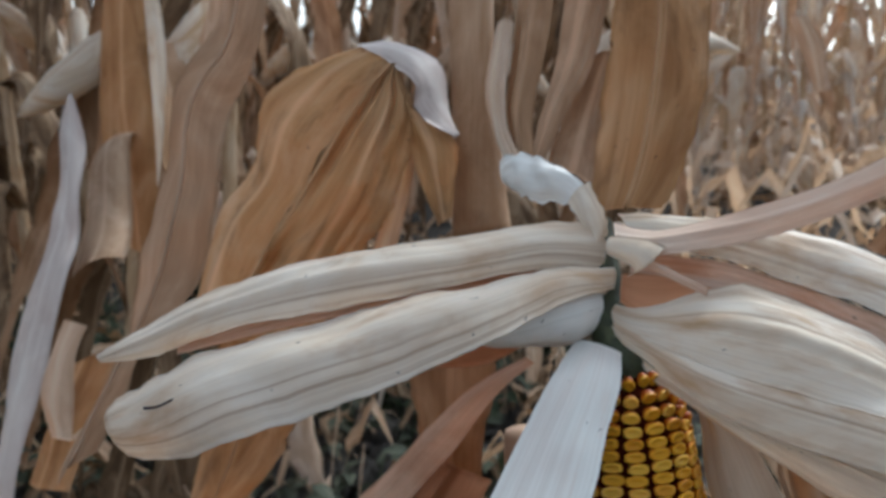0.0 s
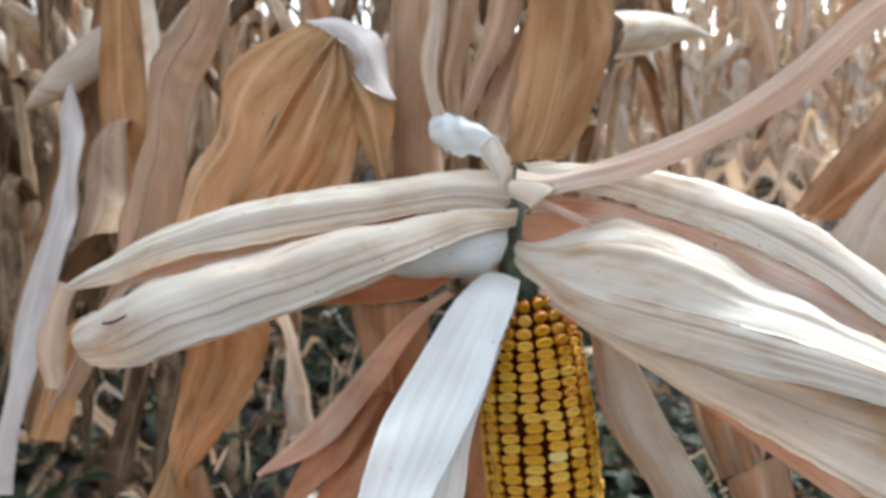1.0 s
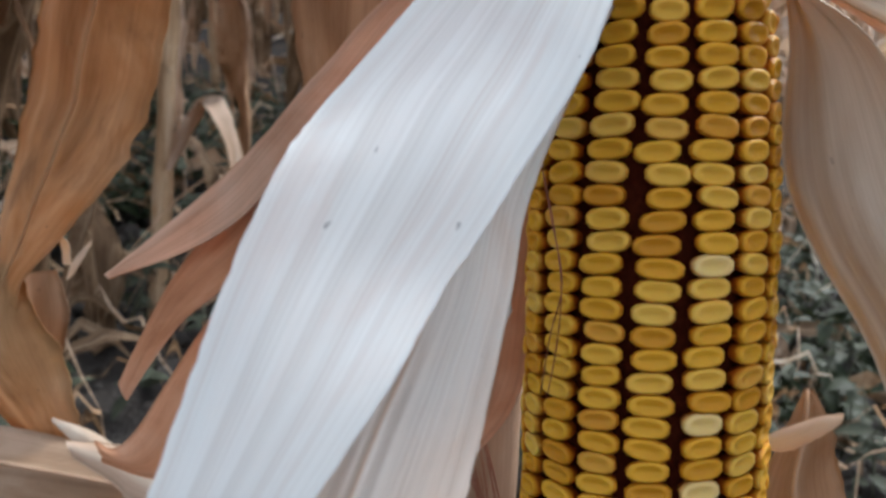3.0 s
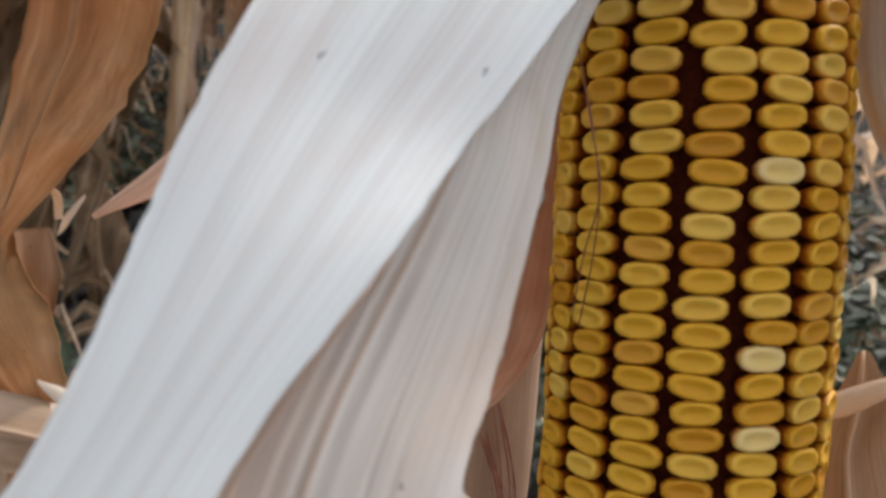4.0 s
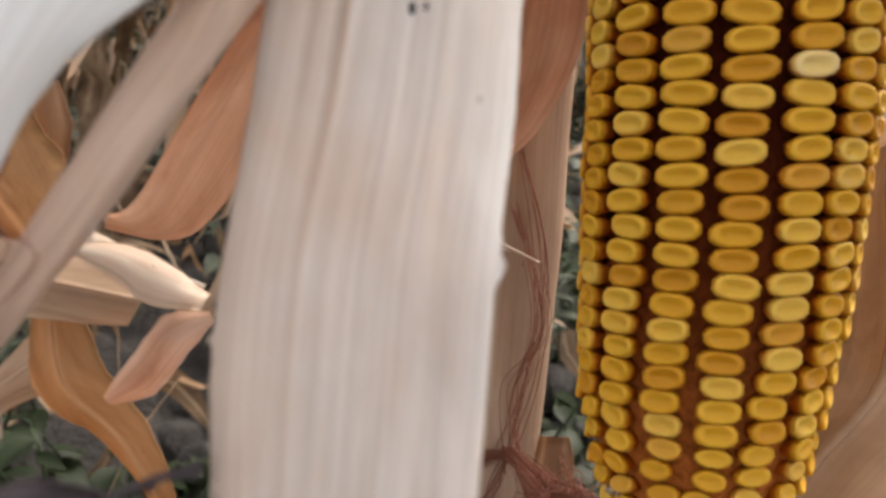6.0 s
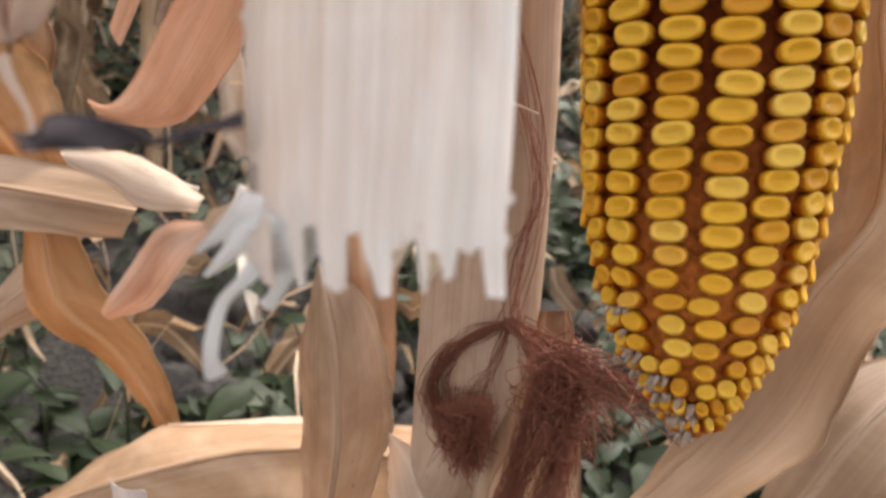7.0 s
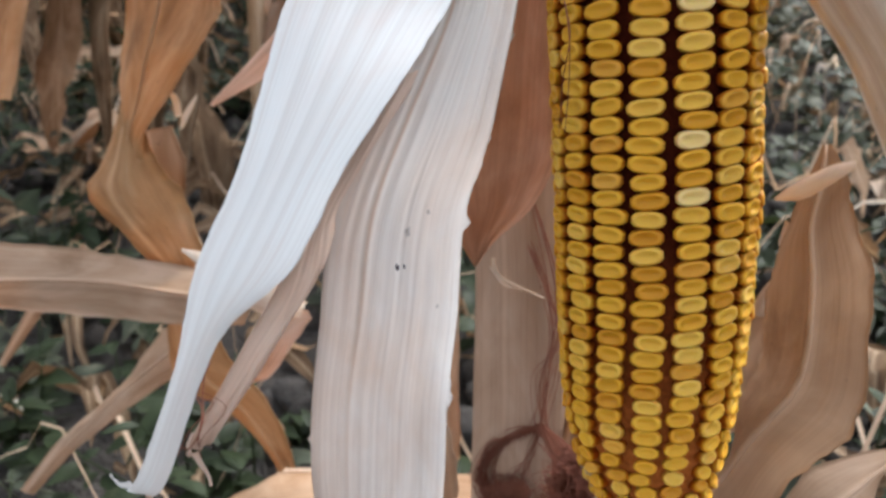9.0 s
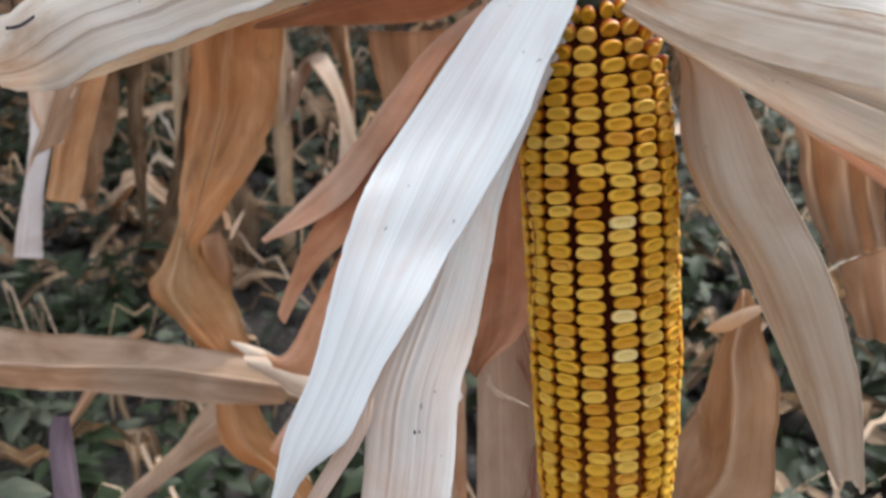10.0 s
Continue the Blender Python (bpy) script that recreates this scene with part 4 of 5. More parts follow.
stalk_part([((-0.055, 0.06, 0.034), (-0.024, 0.06, 0.03)), ((-0.061, 0.066, -0.01), (-0.028, 0.066, -0.012)), ((-0.069, 0.075, -0.092), (-0.033, 0.075, -0.092)), ((-0.080, 0.085, -0.185), (-0.043, 0.085, -0.182)), ((-0.086, 0.1, -0.22), (-0.051, 0.1, -0.216)), ((-0.098, 0.12, -0.31), (-0.058, 0.12, -0.304))], STALK_PALE, plant, "pale brown stalk", seed=1, foot=FOOT)
stalk_part([((-0.043, 0.075, 0.126), (-0.073, 0.075, 0.129)), ((-0.045, 0.085, 0.191), (-0.068, 0.085, 0.195)), ((-0.041, 0.095, 0.254), (-0.065, 0.095, 0.258)), ((-0.033, 0.11, 0.356), (-0.058, 0.11, 0.361))], LEAF_BROWN, plant, "upper stalk in its dry sheath", seed=2)
blade("leaf", [((-0.025, 0.085, 0.259), (-0.005, 0.078, 0.253)), ((-0.034, 0.077, 0.211), (-0.018, 0.070, 0.206)), ((-0.038, 0.068, 0.186), (-0.026, 0.063, 0.180)), ((-0.036, 0.060, 0.159), (-0.026, 0.055, 0.154))], LEAF_BROWN, plant, "grey-brown pleat of the dry leaf sheath", cup=0.28, flutes=3, flute=0.0014, seed=30, across=16, **DRY)
blade("leaf", [((-0.002, 0.074, 0.251), (0.022, 0.070, 0.245)), ((-0.014, 0.067, 0.202), (0.006, 0.063, 0.203)), ((-0.023, 0.059, 0.176), (-0.009, 0.057, 0.179)), ((-0.029, 0.052, 0.154), (-0.024, 0.050, 0.153))], LEAF_TAN, plant, "rosy crumpled fold of the dry leaf sheath", cup=0.28, flutes=3, flute=0.0014, seed=97, across=16, **DRY)
blade("leaf", [((-0.039, 0.078, 0.235), (-0.029, 0.072, 0.232)), ((-0.047, 0.071, 0.202), (-0.036, 0.065, 0.199)), ((-0.045, 0.063, 0.178), (-0.038, 0.057, 0.178)), ((-0.040, 0.056, 0.156), (-0.033, 0.050, 0.160))], LEAF_PALE, plant, "pale rolled leaf margin", cup=0.28, flutes=3, flute=0.0014, seed=31, across=16, **DRY)
blade("leaf", [((0.007, 0.080, 0.211), (0.019, 0.080, 0.209)), ((-0.011, 0.071, 0.180), (0.008, 0.071, 0.171)), ((-0.023, 0.062, 0.155), (0.000, 0.062, 0.141))], LEAF_TAN, plant, "tan leaf sheath behind the joint", cup=0.28, flutes=3, flute=0.0014, seed=99, across=16, **DRY)
blade("leaf", [((-0.004, 0.03, 0.128), (0.026, 0.03, 0.126)), ((-0.0, 0.035, 0.148), (0.039, 0.04, 0.144)), ((0.009, 0.045, 0.187), (0.054, 0.05, 0.182)), ((0.018, 0.055, 0.229), (0.062, 0.06, 0.223)), ((0.031, 0.07, 0.304), (0.071, 0.075, 0.298))], LEAF_ORANGE, plant, "broad dry leaf with a pale midrib", cup=0.08, flutes=7, flute=0.0006, seed=32, vein=0.0013, across=20, **DRY)
blade("leaf", [((-0.106, 0.058, 0.228), (-0.090, 0.048, 0.214)), ((-0.144, 0.062, 0.222), (-0.106, 0.051, 0.200)), ((-0.166, 0.067, 0.205), (-0.124, 0.054, 0.182)), ((-0.175, 0.071, 0.177), (-0.144, 0.057, 0.158)), ((-0.198, 0.076, 0.158), (-0.164, 0.060, 0.136)), ((-0.215, 0.081, 0.118), (-0.179, 0.063, 0.117)), ((-0.229, 0.085, 0.086), (-0.199, 0.066, 0.090))], LEAF_ARCH, plant, "arched orange-brown leaf with dark blotches", cup=0.16, flutes=4, flute=0.0010, seed=33, across=20, **DRY)
blade("leaf", [((-0.090, 0.048, 0.214), (-0.088, 0.052, 0.215)), ((-0.106, 0.051, 0.200), (-0.082, 0.057, 0.190)), ((-0.124, 0.054, 0.182), (-0.087, 0.061, 0.172)), ((-0.144, 0.057, 0.158), (-0.097, 0.066, 0.152)), ((-0.164, 0.060, 0.136), (-0.108, 0.071, 0.139)), ((-0.179, 0.063, 0.117), (-0.120, 0.075, 0.126)), ((-0.199, 0.066, 0.090), (-0.139, 0.080, 0.084))], LEAF_ARCH, plant, "pleated half of the arched leaf", cup=0.10, flutes=4, flute=0.0028, seed=34, across=22, **DRY)
midrib([(-0.089, 0.046, 0.213), (-0.106, 0.049, 0.199), (-0.123, 0.052, 0.181), (-0.143, 0.055, 0.157), (-0.163, 0.058, 0.136), (-0.178, 0.061, 0.117), (-0.198, 0.064, 0.090)], LEAF_ARCH, plant)
blade("leaf", [((-0.107, 0.056, 0.228), (-0.104, 0.048, 0.224)), ((-0.091, 0.059, 0.228), (-0.091, 0.048, 0.216)), ((-0.073, 0.063, 0.221), (-0.080, 0.047, 0.202)), ((-0.067, 0.067, 0.204), (-0.078, 0.046, 0.189)), ((-0.065, 0.070, 0.178), (-0.063, 0.046, 0.173))], LEAF_LILAC, plant, "pale folded-over edge of the arched leaf", cup=0.12, wave=0.06, seed=62, across=16, **DRY)
blade("leaf", [((-0.088, 0.055, 0.211), (-0.079, 0.050, 0.191)), ((-0.087, 0.057, 0.180), (-0.063, 0.052, 0.173)), ((-0.082, 0.060, 0.154), (-0.065, 0.054, 0.154)), ((-0.077, 0.062, 0.134), (-0.068, 0.056, 0.137))], LEAF_ARCH, plant, "hanging brown side of the arched leaf", cup=0.12, flutes=3, flute=0.0016, seed=69, across=14, **DRY)
blade("leaf", [((-0.094, 0.075, 0.181), (-0.087, 0.075, 0.174)), ((-0.104, 0.077, 0.156), (-0.094, 0.077, 0.152)), ((-0.117, 0.080, 0.126), (-0.105, 0.080, 0.124))], LEAF_PALE, plant, "pale narrow leaf in the shade of the arch", cup=0.12, seed=96, across=8, **DRY)
blade("leaf", [((-0.195, 0.1, 0.304), (-0.162, 0.09, 0.293)), ((-0.205, 0.1, 0.265), (-0.169, 0.09, 0.252)), ((-0.235, 0.1, 0.226), (-0.194, 0.09, 0.218)), ((-0.25, 0.1, 0.165), (-0.201, 0.09, 0.174)), ((-0.266, 0.095, 0.108), (-0.222, 0.085, 0.123)), ((-0.287, 0.08, 0.054), (-0.25, 0.08, 0.082)), ((-0.303, 0.07, 0.02), (-0.281, 0.07, 0.037))], LEAF_TAN, plant, "long tan hanging leaf", cup=0.1, wave=0.10, rib=0.05, seed=35, vein=0.0014, across=16, **DRY)
blade("leaf", [((-0.224, 0.13, 0.122), (-0.17, 0.13, 0.115)), ((-0.234, 0.13, 0.082), (-0.177, 0.13, 0.078)), ((-0.246, 0.135, 0.045), (-0.186, 0.13, 0.043)), ((-0.259, 0.14, 0.01), (-0.202, 0.13, 0.014)), ((-0.27, 0.145, -0.021), (-0.236, 0.135, -0.017)), ((-0.276, 0.15, -0.039), (-0.256, 0.14, -0.036)), ((-0.269, 0.15, -0.072), (-0.258, 0.145, -0.064))], LEAF_ORANGE, plant, "twisted orange-brown leaf", cup=0.12, flutes=6, flute=0.0006, seed=36, vein=0.0012, across=16, **DRY)
blade("leaf", [((-0.266, 0.145, -0.014), (-0.257, 0.142, -0.021)), ((-0.291, 0.15, -0.046), (-0.255, 0.145, -0.039)), ((-0.308, 0.155, -0.062), (-0.244, 0.145, -0.06)), ((-0.284, 0.155, -0.092), (-0.235, 0.145, -0.082)), ((-0.266, 0.155, -0.11), (-0.236, 0.15, -0.103)), ((-0.248, 0.155, -0.121), (-0.239, 0.155, -0.118))], LEAF_ORANGE, plant, "curled lower half of the twisted leaf", cup=0.2, seed=37, **DRY)
# orange leaf in the darker brown, so its shade is put into the colour
blade("leaf", [((-0.099, 0.06, 0.07), (-0.055, 0.06, 0.066)), ((-0.1, 0.07, 0.041), (-0.066, 0.07, 0.033)), ((-0.102, 0.09, 0.001), (-0.078, 0.09, -0.004)), ((-0.108, 0.1, 0.033), (-0.083, 0.09, 0.028))], LEAF_BROWN, plant, "shaded hanging leaf", cup=0.1, seed=38, **DRY)
blade("leaf", [((-0.425, 0.12, -0.075), (-0.436, 0.12, -0.116)), ((-0.362, 0.12, -0.081), (-0.37, 0.12, -0.118)), ((-0.295, 0.13, -0.088), (-0.285, 0.12, -0.122)), ((-0.247, 0.14, -0.1), (-0.249, 0.125, -0.127)), ((-0.2, 0.15, -0.112), (-0.213, 0.14, -0.133))], LEAF_TAN, plant, "tan leaf bent level", cup=0.15, rib=0.08, seed=40, vein=0.0013, wave=0.05, **DRY)
blade("leaf", [((-0.222, 0.12, -0.095), (-0.216, 0.115, -0.1)), ((-0.204, 0.12, -0.095), (-0.196, 0.11, -0.108)), ((-0.186, 0.12, -0.099), (-0.185, 0.11, -0.116)), ((-0.164, 0.12, -0.114), (-0.163, 0.11, -0.118))], LEAF_PALE, plant, "pale leaf fold", cup=0.2, seed=41, **DRY)
blade("leaf", [((-0.303, 0.2, -0.151), (-0.257, 0.18, -0.171)), ((-0.335, 0.19, -0.187), (-0.3, 0.18, -0.185)), ((-0.372, 0.17, -0.218), (-0.358, 0.17, -0.222)), ((-0.403, 0.16, -0.251), (-0.393, 0.16, -0.254))], LEAF_TAN, plant, "drooping tan leaf", cup=0.15, seed=42, vein=0.0011, **DRY)
blade("leaf", [((-0.238, 0.145, -0.025), (-0.234, 0.145, -0.025)), ((-0.241, 0.145, -0.012), (-0.237, 0.145, -0.013)), ((-0.255, 0.14, -0.008), (-0.255, 0.14, -0.01))], LEAF_PALE, plant, seed=43, across=5, **DRY)
blade("leaf", [((-0.237, 0.145, -0.032), (-0.234, 0.145, -0.03)), ((-0.233, 0.145, -0.023), (-0.23, 0.145, -0.025)), ((-0.227, 0.15, -0.014), (-0.227, 0.15, -0.016))], LEAF_PALE, plant, seed=44, across=5, **DRY)
blade("leaf", [((-0.115, 0.1, -0.134), (-0.113, 0.1, -0.136)), ((-0.12, 0.1, -0.151), (-0.099, 0.097, -0.145)), ((-0.124, 0.1, -0.171), (-0.091, 0.098, -0.17)), ((-0.125, 0.1, -0.198), (-0.092, 0.098, -0.195)), ((-0.127, 0.1, -0.227), (-0.102, 0.098, -0.223)), ((-0.13, 0.1, -0.255), (-0.115, 0.1, -0.253)), ((-0.134, 0.1, -0.291), (-0.121, 0.1, -0.289))], LEAF_TAN, plant, "pale leaf folded lengthwise", cup=0.12, rib=0.08, seed=45, vein=0.0012, flutes=4, flute=0.0006, **DRY)
blade("leaf", [((-0.115, 0.112, -0.024), (-0.082, 0.112, -0.025)), ((-0.115, 0.11, -0.082), (-0.084, 0.11, -0.082)), ((-0.114, 0.108, -0.135), (-0.089, 0.11, -0.134)), ((-0.106, 0.108, -0.161), (-0.091, 0.112, -0.159)), ((-0.096, 0.11, -0.188), (-0.093, 0.112, -0.184))], LEAF_TAN, plant, "pale upright leaf blade", rib=0.05, seed=46, **DRY)
blade("leaf", [((-0.31, 0.12, -0.26), (-0.293, 0.1, -0.27)), ((-0.26, 0.13, -0.245), (-0.245, 0.1, -0.259)), ((-0.202, 0.14, -0.216), (-0.181, 0.1, -0.246)), ((-0.145, 0.15, -0.213), (-0.13, 0.11, -0.237)), ((-0.081, 0.16, -0.221), (-0.078, 0.12, -0.246))], LEAF_BROWN, plant, "tan leaf lying level", cup=0.2, rib=0.06, seed=47, vein=0.0014, wave=0.05, across=18, **DRY)
blade("leaf", [((-0.205, 0.15, -0.217), (-0.203, 0.14, -0.224)), ((-0.174, 0.152, -0.215), (-0.171, 0.14, -0.218)), ((-0.145, 0.156, -0.214), (-0.144, 0.145, -0.22)), ((-0.119, 0.16, -0.221), (-0.121, 0.15, -0.226))], LEAF_PALE, plant, seed=64, cup=0.2, **DRY)
blade("leaf", [((-0.286, 0.17, -0.034), (-0.258, 0.17, -0.03)), ((-0.282, 0.17, -0.06), (-0.251, 0.165, -0.055)), ((-0.276, 0.17, -0.086), (-0.26, 0.165, -0.089)), ((-0.273, 0.172, -0.103), (-0.27, 0.172, -0.104))], LEAF_TAN, plant, "tan leaf tip", seed=65, cup=0.15, **DRY)
blade("leaf", [((-0.235, 0.13, -0.089), (-0.235, 0.13, -0.091)), ((-0.213, 0.125, -0.092), (-0.215, 0.12, -0.098)), ((-0.19, 0.12, -0.101), (-0.19, 0.115, -0.105)), ((-0.166, 0.12, -0.11), (-0.167, 0.12, -0.112))], HUSK_CREAM, plant, "bleached leaf edge", seed=66, cup=0.2, **DRY)
blade("leaf", [((-0.248, 0.16, -0.125), (-0.273, 0.16, -0.131)), ((-0.239, 0.16, -0.155), (-0.273, 0.16, -0.171)), ((-0.218, 0.165, -0.188), (-0.249, 0.165, -0.19)), ((-0.211, 0.17, -0.225), (-0.226, 0.17, -0.22)), ((-0.218, 0.18, -0.251), (-0.226, 0.18, -0.251))], LEAF_ORANGE, plant, "orange-brown leaf tip", cup=0.12, seed=48, vein=0.001, **DRY)
blade("leaf", [((-0.18, 0.15, -0.127), (-0.178, 0.15, -0.131)), ((-0.199, 0.15, -0.128), (-0.189, 0.145, -0.145)), ((-0.217, 0.15, -0.147), (-0.204, 0.145, -0.162)), ((-0.232, 0.15, -0.166), (-0.228, 0.15, -0.17))], HUSK_PINK, plant, seed=49, cup=0.2, **DRY)
blade("leaf", [((-0.182, 0.07, -0.203), (-0.17, 0.07, -0.206)), ((-0.18, 0.07, -0.216), (-0.166, 0.07, -0.215)), ((-0.157, 0.06, -0.226), (-0.142, 0.06, -0.226)), ((-0.141, 0.05, -0.24), (-0.125, 0.05, -0.24))], LEAF_LILAC, plant, "pale lilac leaf tip", cup=0.25, seed=50, **DRY)
blade("leaf", [((-0.09, 0.09, -0.191), (-0.09, 0.09, -0.191)), ((-0.091, 0.09, -0.211), (-0.067, 0.09, -0.207)), ((-0.09, 0.09, -0.232), (-0.066, 0.09, -0.227)), ((-0.085, 0.095, -0.236), (-0.07, 0.095, -0.236))], LEAF_PALE, plant, seed=51, cup=0.1, **DRY)
blade("leaf", [((-0.042, 0.085, -0.147), (-0.029, 0.08, -0.145)), ((-0.056, 0.075, -0.184), (-0.026, 0.075, -0.182)), ((-0.062, 0.07, -0.222), (-0.024, 0.07, -0.217)), ((-0.066, 0.07, -0.257), (-0.025, 0.07, -0.251))], LEAF_TAN, plant, "brown leaf under the silk", cup=0.2, seed=52, **DRY)
blade("leaf", [((0.0485, 0.052, -0.044), (0.0465, 0.053, -0.0445)), ((0.053, 0.048, -0.054), (0.040, 0.052, -0.060)), ((0.054, 0.045, -0.064), (0.034, 0.05, -0.075)), ((0.058, 0.035, -0.087), (0.031, 0.046, -0.091)), ((0.053, 0.022, -0.115), (0.027, 0.038, -0.106)), ((0.038, 0.01, -0.128), (0.022, 0.034, -0.123)), ((0.024, 0.0, -0.143), (0.015, 0.03, -0.14)), ((0.01, -0.008, -0.157), (-0.004, 0.02, -0.161)), ((-0.005, -0.014, -0.17), (-0.023, 0.01, -0.181)), ((-0.023, -0.02, -0.189), (-0.043, 0.0, -0.198))], LEAF_BROWN, plant, "broad tan leaf sweeping below the ear", cup=0.16, rib=0.08, wave=0.08, seed=53, vein=0.0012, across=22, **DRY)
blade("leaf", [((0.033, 0.05, -0.059), (0.033, 0.05, -0.06)), ((0.04, 0.046, -0.053), (0.04, 0.044, -0.059)), ((0.048, 0.044, -0.049), (0.048, 0.042, -0.054)), ((0.054, 0.044, -0.048), (0.053, 0.044, -0.051))], LEAF_PALE, plant, "pale turned-over leaf margin", cup=0.2, seed=63, **DRY)
blade("leaf", [((0.039, 0.07, -0.086), (0.043, 0.066, -0.086)), ((0.03, 0.07, -0.095), (0.038, 0.066, -0.098)), ((0.024, 0.07, -0.115), (0.03, 0.066, -0.118)), ((0.02, 0.07, -0.14), (0.022, 0.066, -0.14))], LEAF_PALE, plant, "pale turned leaf edge", cup=0.2, seed=55, **DRY)
blade("leaf", [((0.046, 0.075, -0.073), (0.048, 0.070, -0.084)), ((0.026, 0.070, -0.103), (0.041, 0.065, -0.107)), ((0.017, 0.065, -0.118), (0.034, 0.060, -0.120)), ((0.014, 0.060, -0.141), (0.027, 0.055, -0.138))], LEAF_BROWN, plant, "pale curled lobe of the brown leaf", cup=0.2, seed=131, across=14, **DRY)
blade("leaf", [((0.087, 0.1, -0.16), (0.076, 0.1, -0.163)), ((0.05, 0.08, -0.162), (0.06, 0.06, -0.182)), ((0.033, 0.07, -0.181), (0.044, 0.05, -0.199)), ((0.018, 0.06, -0.208), (0.025, 0.05, -0.216))], LEAF_TAN, plant, "tan leaf near the soil", cup=0.15, seed=56, vein=0.001, **DRY)
blade("leaf", [((0.073, 0.12, 0.021), (0.108, 0.12, 0.01)), ((0.075, 0.12, -0.014), (0.108, 0.12, -0.016)), ((0.085, 0.11, -0.048), (0.108, 0.12, -0.044))], LEAF_TAN, plant, "pleated tan leaf", cup=0.1, flutes=3, flute=0.003, seed=57, **DRY)
blade("leaf", [((0.086, 0.1, -0.046), (0.119, 0.1, -0.031)), ((0.09, 0.1, -0.063), (0.12, 0.1, -0.069)), ((0.094, 0.1, -0.078), (0.12, 0.1, -0.083))], LEAF_TAN, plant, "pleated tan leaf", cup=0.1, flutes=3, flute=0.003, seed=58, **DRY)
blade("leaf", [((0.037, 0.06, -0.068), (0.043, 0.06, -0.072)), ((0.036, 0.06, -0.077), (0.045, 0.06, -0.075)), ((0.053, 0.07, -0.062), (0.057, 0.07, -0.063))], LEAF_PALE, plant, seed=59, **DRY)
blade("leaf", [((0.236, 0.2, 0.175), (0.243, 0.2, 0.13)), ((0.203, 0.22, 0.143), (0.233, 0.22, 0.108)), ((0.169, 0.25, 0.105), (0.197, 0.25, 0.093))], LEAF_TAN, plant, "tan leaf", cup=0.15, seed=60, **DRY)
blade("leaf", [((0.218, 0.2, 0.119), (0.241, 0.2, 0.115)), ((0.179, 0.18, 0.086), (0.216, 0.18, 0.074)), ((0.16, 0.17, 0.059), (0.198, 0.17, 0.041))], LEAF_PALE, plant, "pale crossing leaf", cup=0.15, seed=61, **DRY)

# ---------------------------------------------------------------- neighbouring plants
side_plant = holder("corn_plant", Vector((-0.62, 0.95, 0.0)), "dry maize plant with pale narrow leaves beside weeds", "corn plant")
blade("leaf", [((-0.516, 0.410, 0.354), (-0.506, 0.403, 0.350)), ((-0.516, 0.391, 0.305), (-0.484, 0.384, 0.294)), ((-0.506, 0.370, 0.251), (-0.477, 0.363, 0.245)), ((-0.502, 0.350, 0.209), (-0.470, 0.343, 0.199)), ((-0.510, 0.331, 0.161), (-0.471, 0.324, 0.153)), ((-0.523, 0.311, 0.081), (-0.482, 0.304, 0.084)), ((-0.526, 0.290, 0.011), (-0.492, 0.283, 0.016)), ((-0.533, 0.270, -0.059), (-0.498, 0.263, -0.059))], LEAF_LILAC, side_plant, "pale lilac narrow leaf", cup=0.15, seed=70, wave=0.06)
blade("leaf", [((-0.357, 0.16, 0.113), (-0.34, 0.16, 0.107)), ((-0.365, 0.155, 0.09), (-0.347, 0.155, 0.087)), ((-0.371, 0.15, 0.065), (-0.347, 0.15, 0.058)), ((-0.361, 0.145, 0.037), (-0.347, 0.145, 0.034))], LEAF_PALE, side_plant, "small pale folded leaf", cup=0.2, seed=78)
blade("leaf", [((-0.346, 0.145, 0.037), (-0.346, 0.145, 0.034)), ((-0.301, 0.1, 0.05), (-0.3, 0.1, 0.048)), ((-0.254, 0.06, 0.062), (-0.254, 0.06, 0.06))], LEAF_PALE, side_plant, seed=79, across=4)
blade("leaf", [((-0.443, 0.2, -0.181), (-0.44, 0.2, -0.185)), ((-0.416, 0.2, -0.149), (-0.408, 0.2, -0.155)), ((-0.386, 0.2, -0.118), (-0.379, 0.2, -0.126)), ((-0.356, 0.2, -0.1), (-0.352, 0.2, -0.104))], LEAF_TAN, side_plant, seed=98, cup=0.2)
blade("leaf", [((-0.505, 0.5, 0.332), (-0.495, 0.5, 0.324)), ((-0.52, 0.45, 0.293), (-0.476, 0.45, 0.305)), ((-0.502, 0.4, 0.213), (-0.449, 0.4, 0.212)), ((-0.486, 0.35, 0.157), (-0.427, 0.35, 0.171))], LEAF_TAN, side_plant, "tan leaf with a bent tip", cup=0.15, seed=71)
blade("leaf", [((-0.522, 0.5, 0.521), (-0.465, 0.5, 0.51)), ((-0.535, 0.5, 0.422), (-0.47, 0.5, 0.412)), ((-0.541, 0.5, 0.33), (-0.466, 0.5, 0.333)), ((-0.515, 0.5, 0.197), (-0.486, 0.5, 0.184))], LEAF_ORANGE, side_plant, "brown hanging leaf", cup=0.15, seed=72)
blade("leaf", [((-0.447, 0.45, 0.487), (-0.431, 0.45, 0.484)), ((-0.446, 0.45, 0.405), (-0.426, 0.45, 0.402)), ((-0.446, 0.45, 0.331), (-0.433, 0.45, 0.33)), ((-0.448, 0.45, 0.253), (-0.447, 0.45, 0.251))], HUSK_CREAM, side_plant, "cream hanging leaf", cup=0.15, seed=73)
blade("leaf", [((-0.342, 0.2, 0.089), (-0.401, 0.22, 0.076)), ((-0.364, 0.2, 0.053), (-0.415, 0.22, 0.048)), ((-0.392, 0.2, -0.009), (-0.44, 0.22, -0.005))], LEAF_ORANGE, side_plant, "brown leaf", cup=0.15, seed=74)
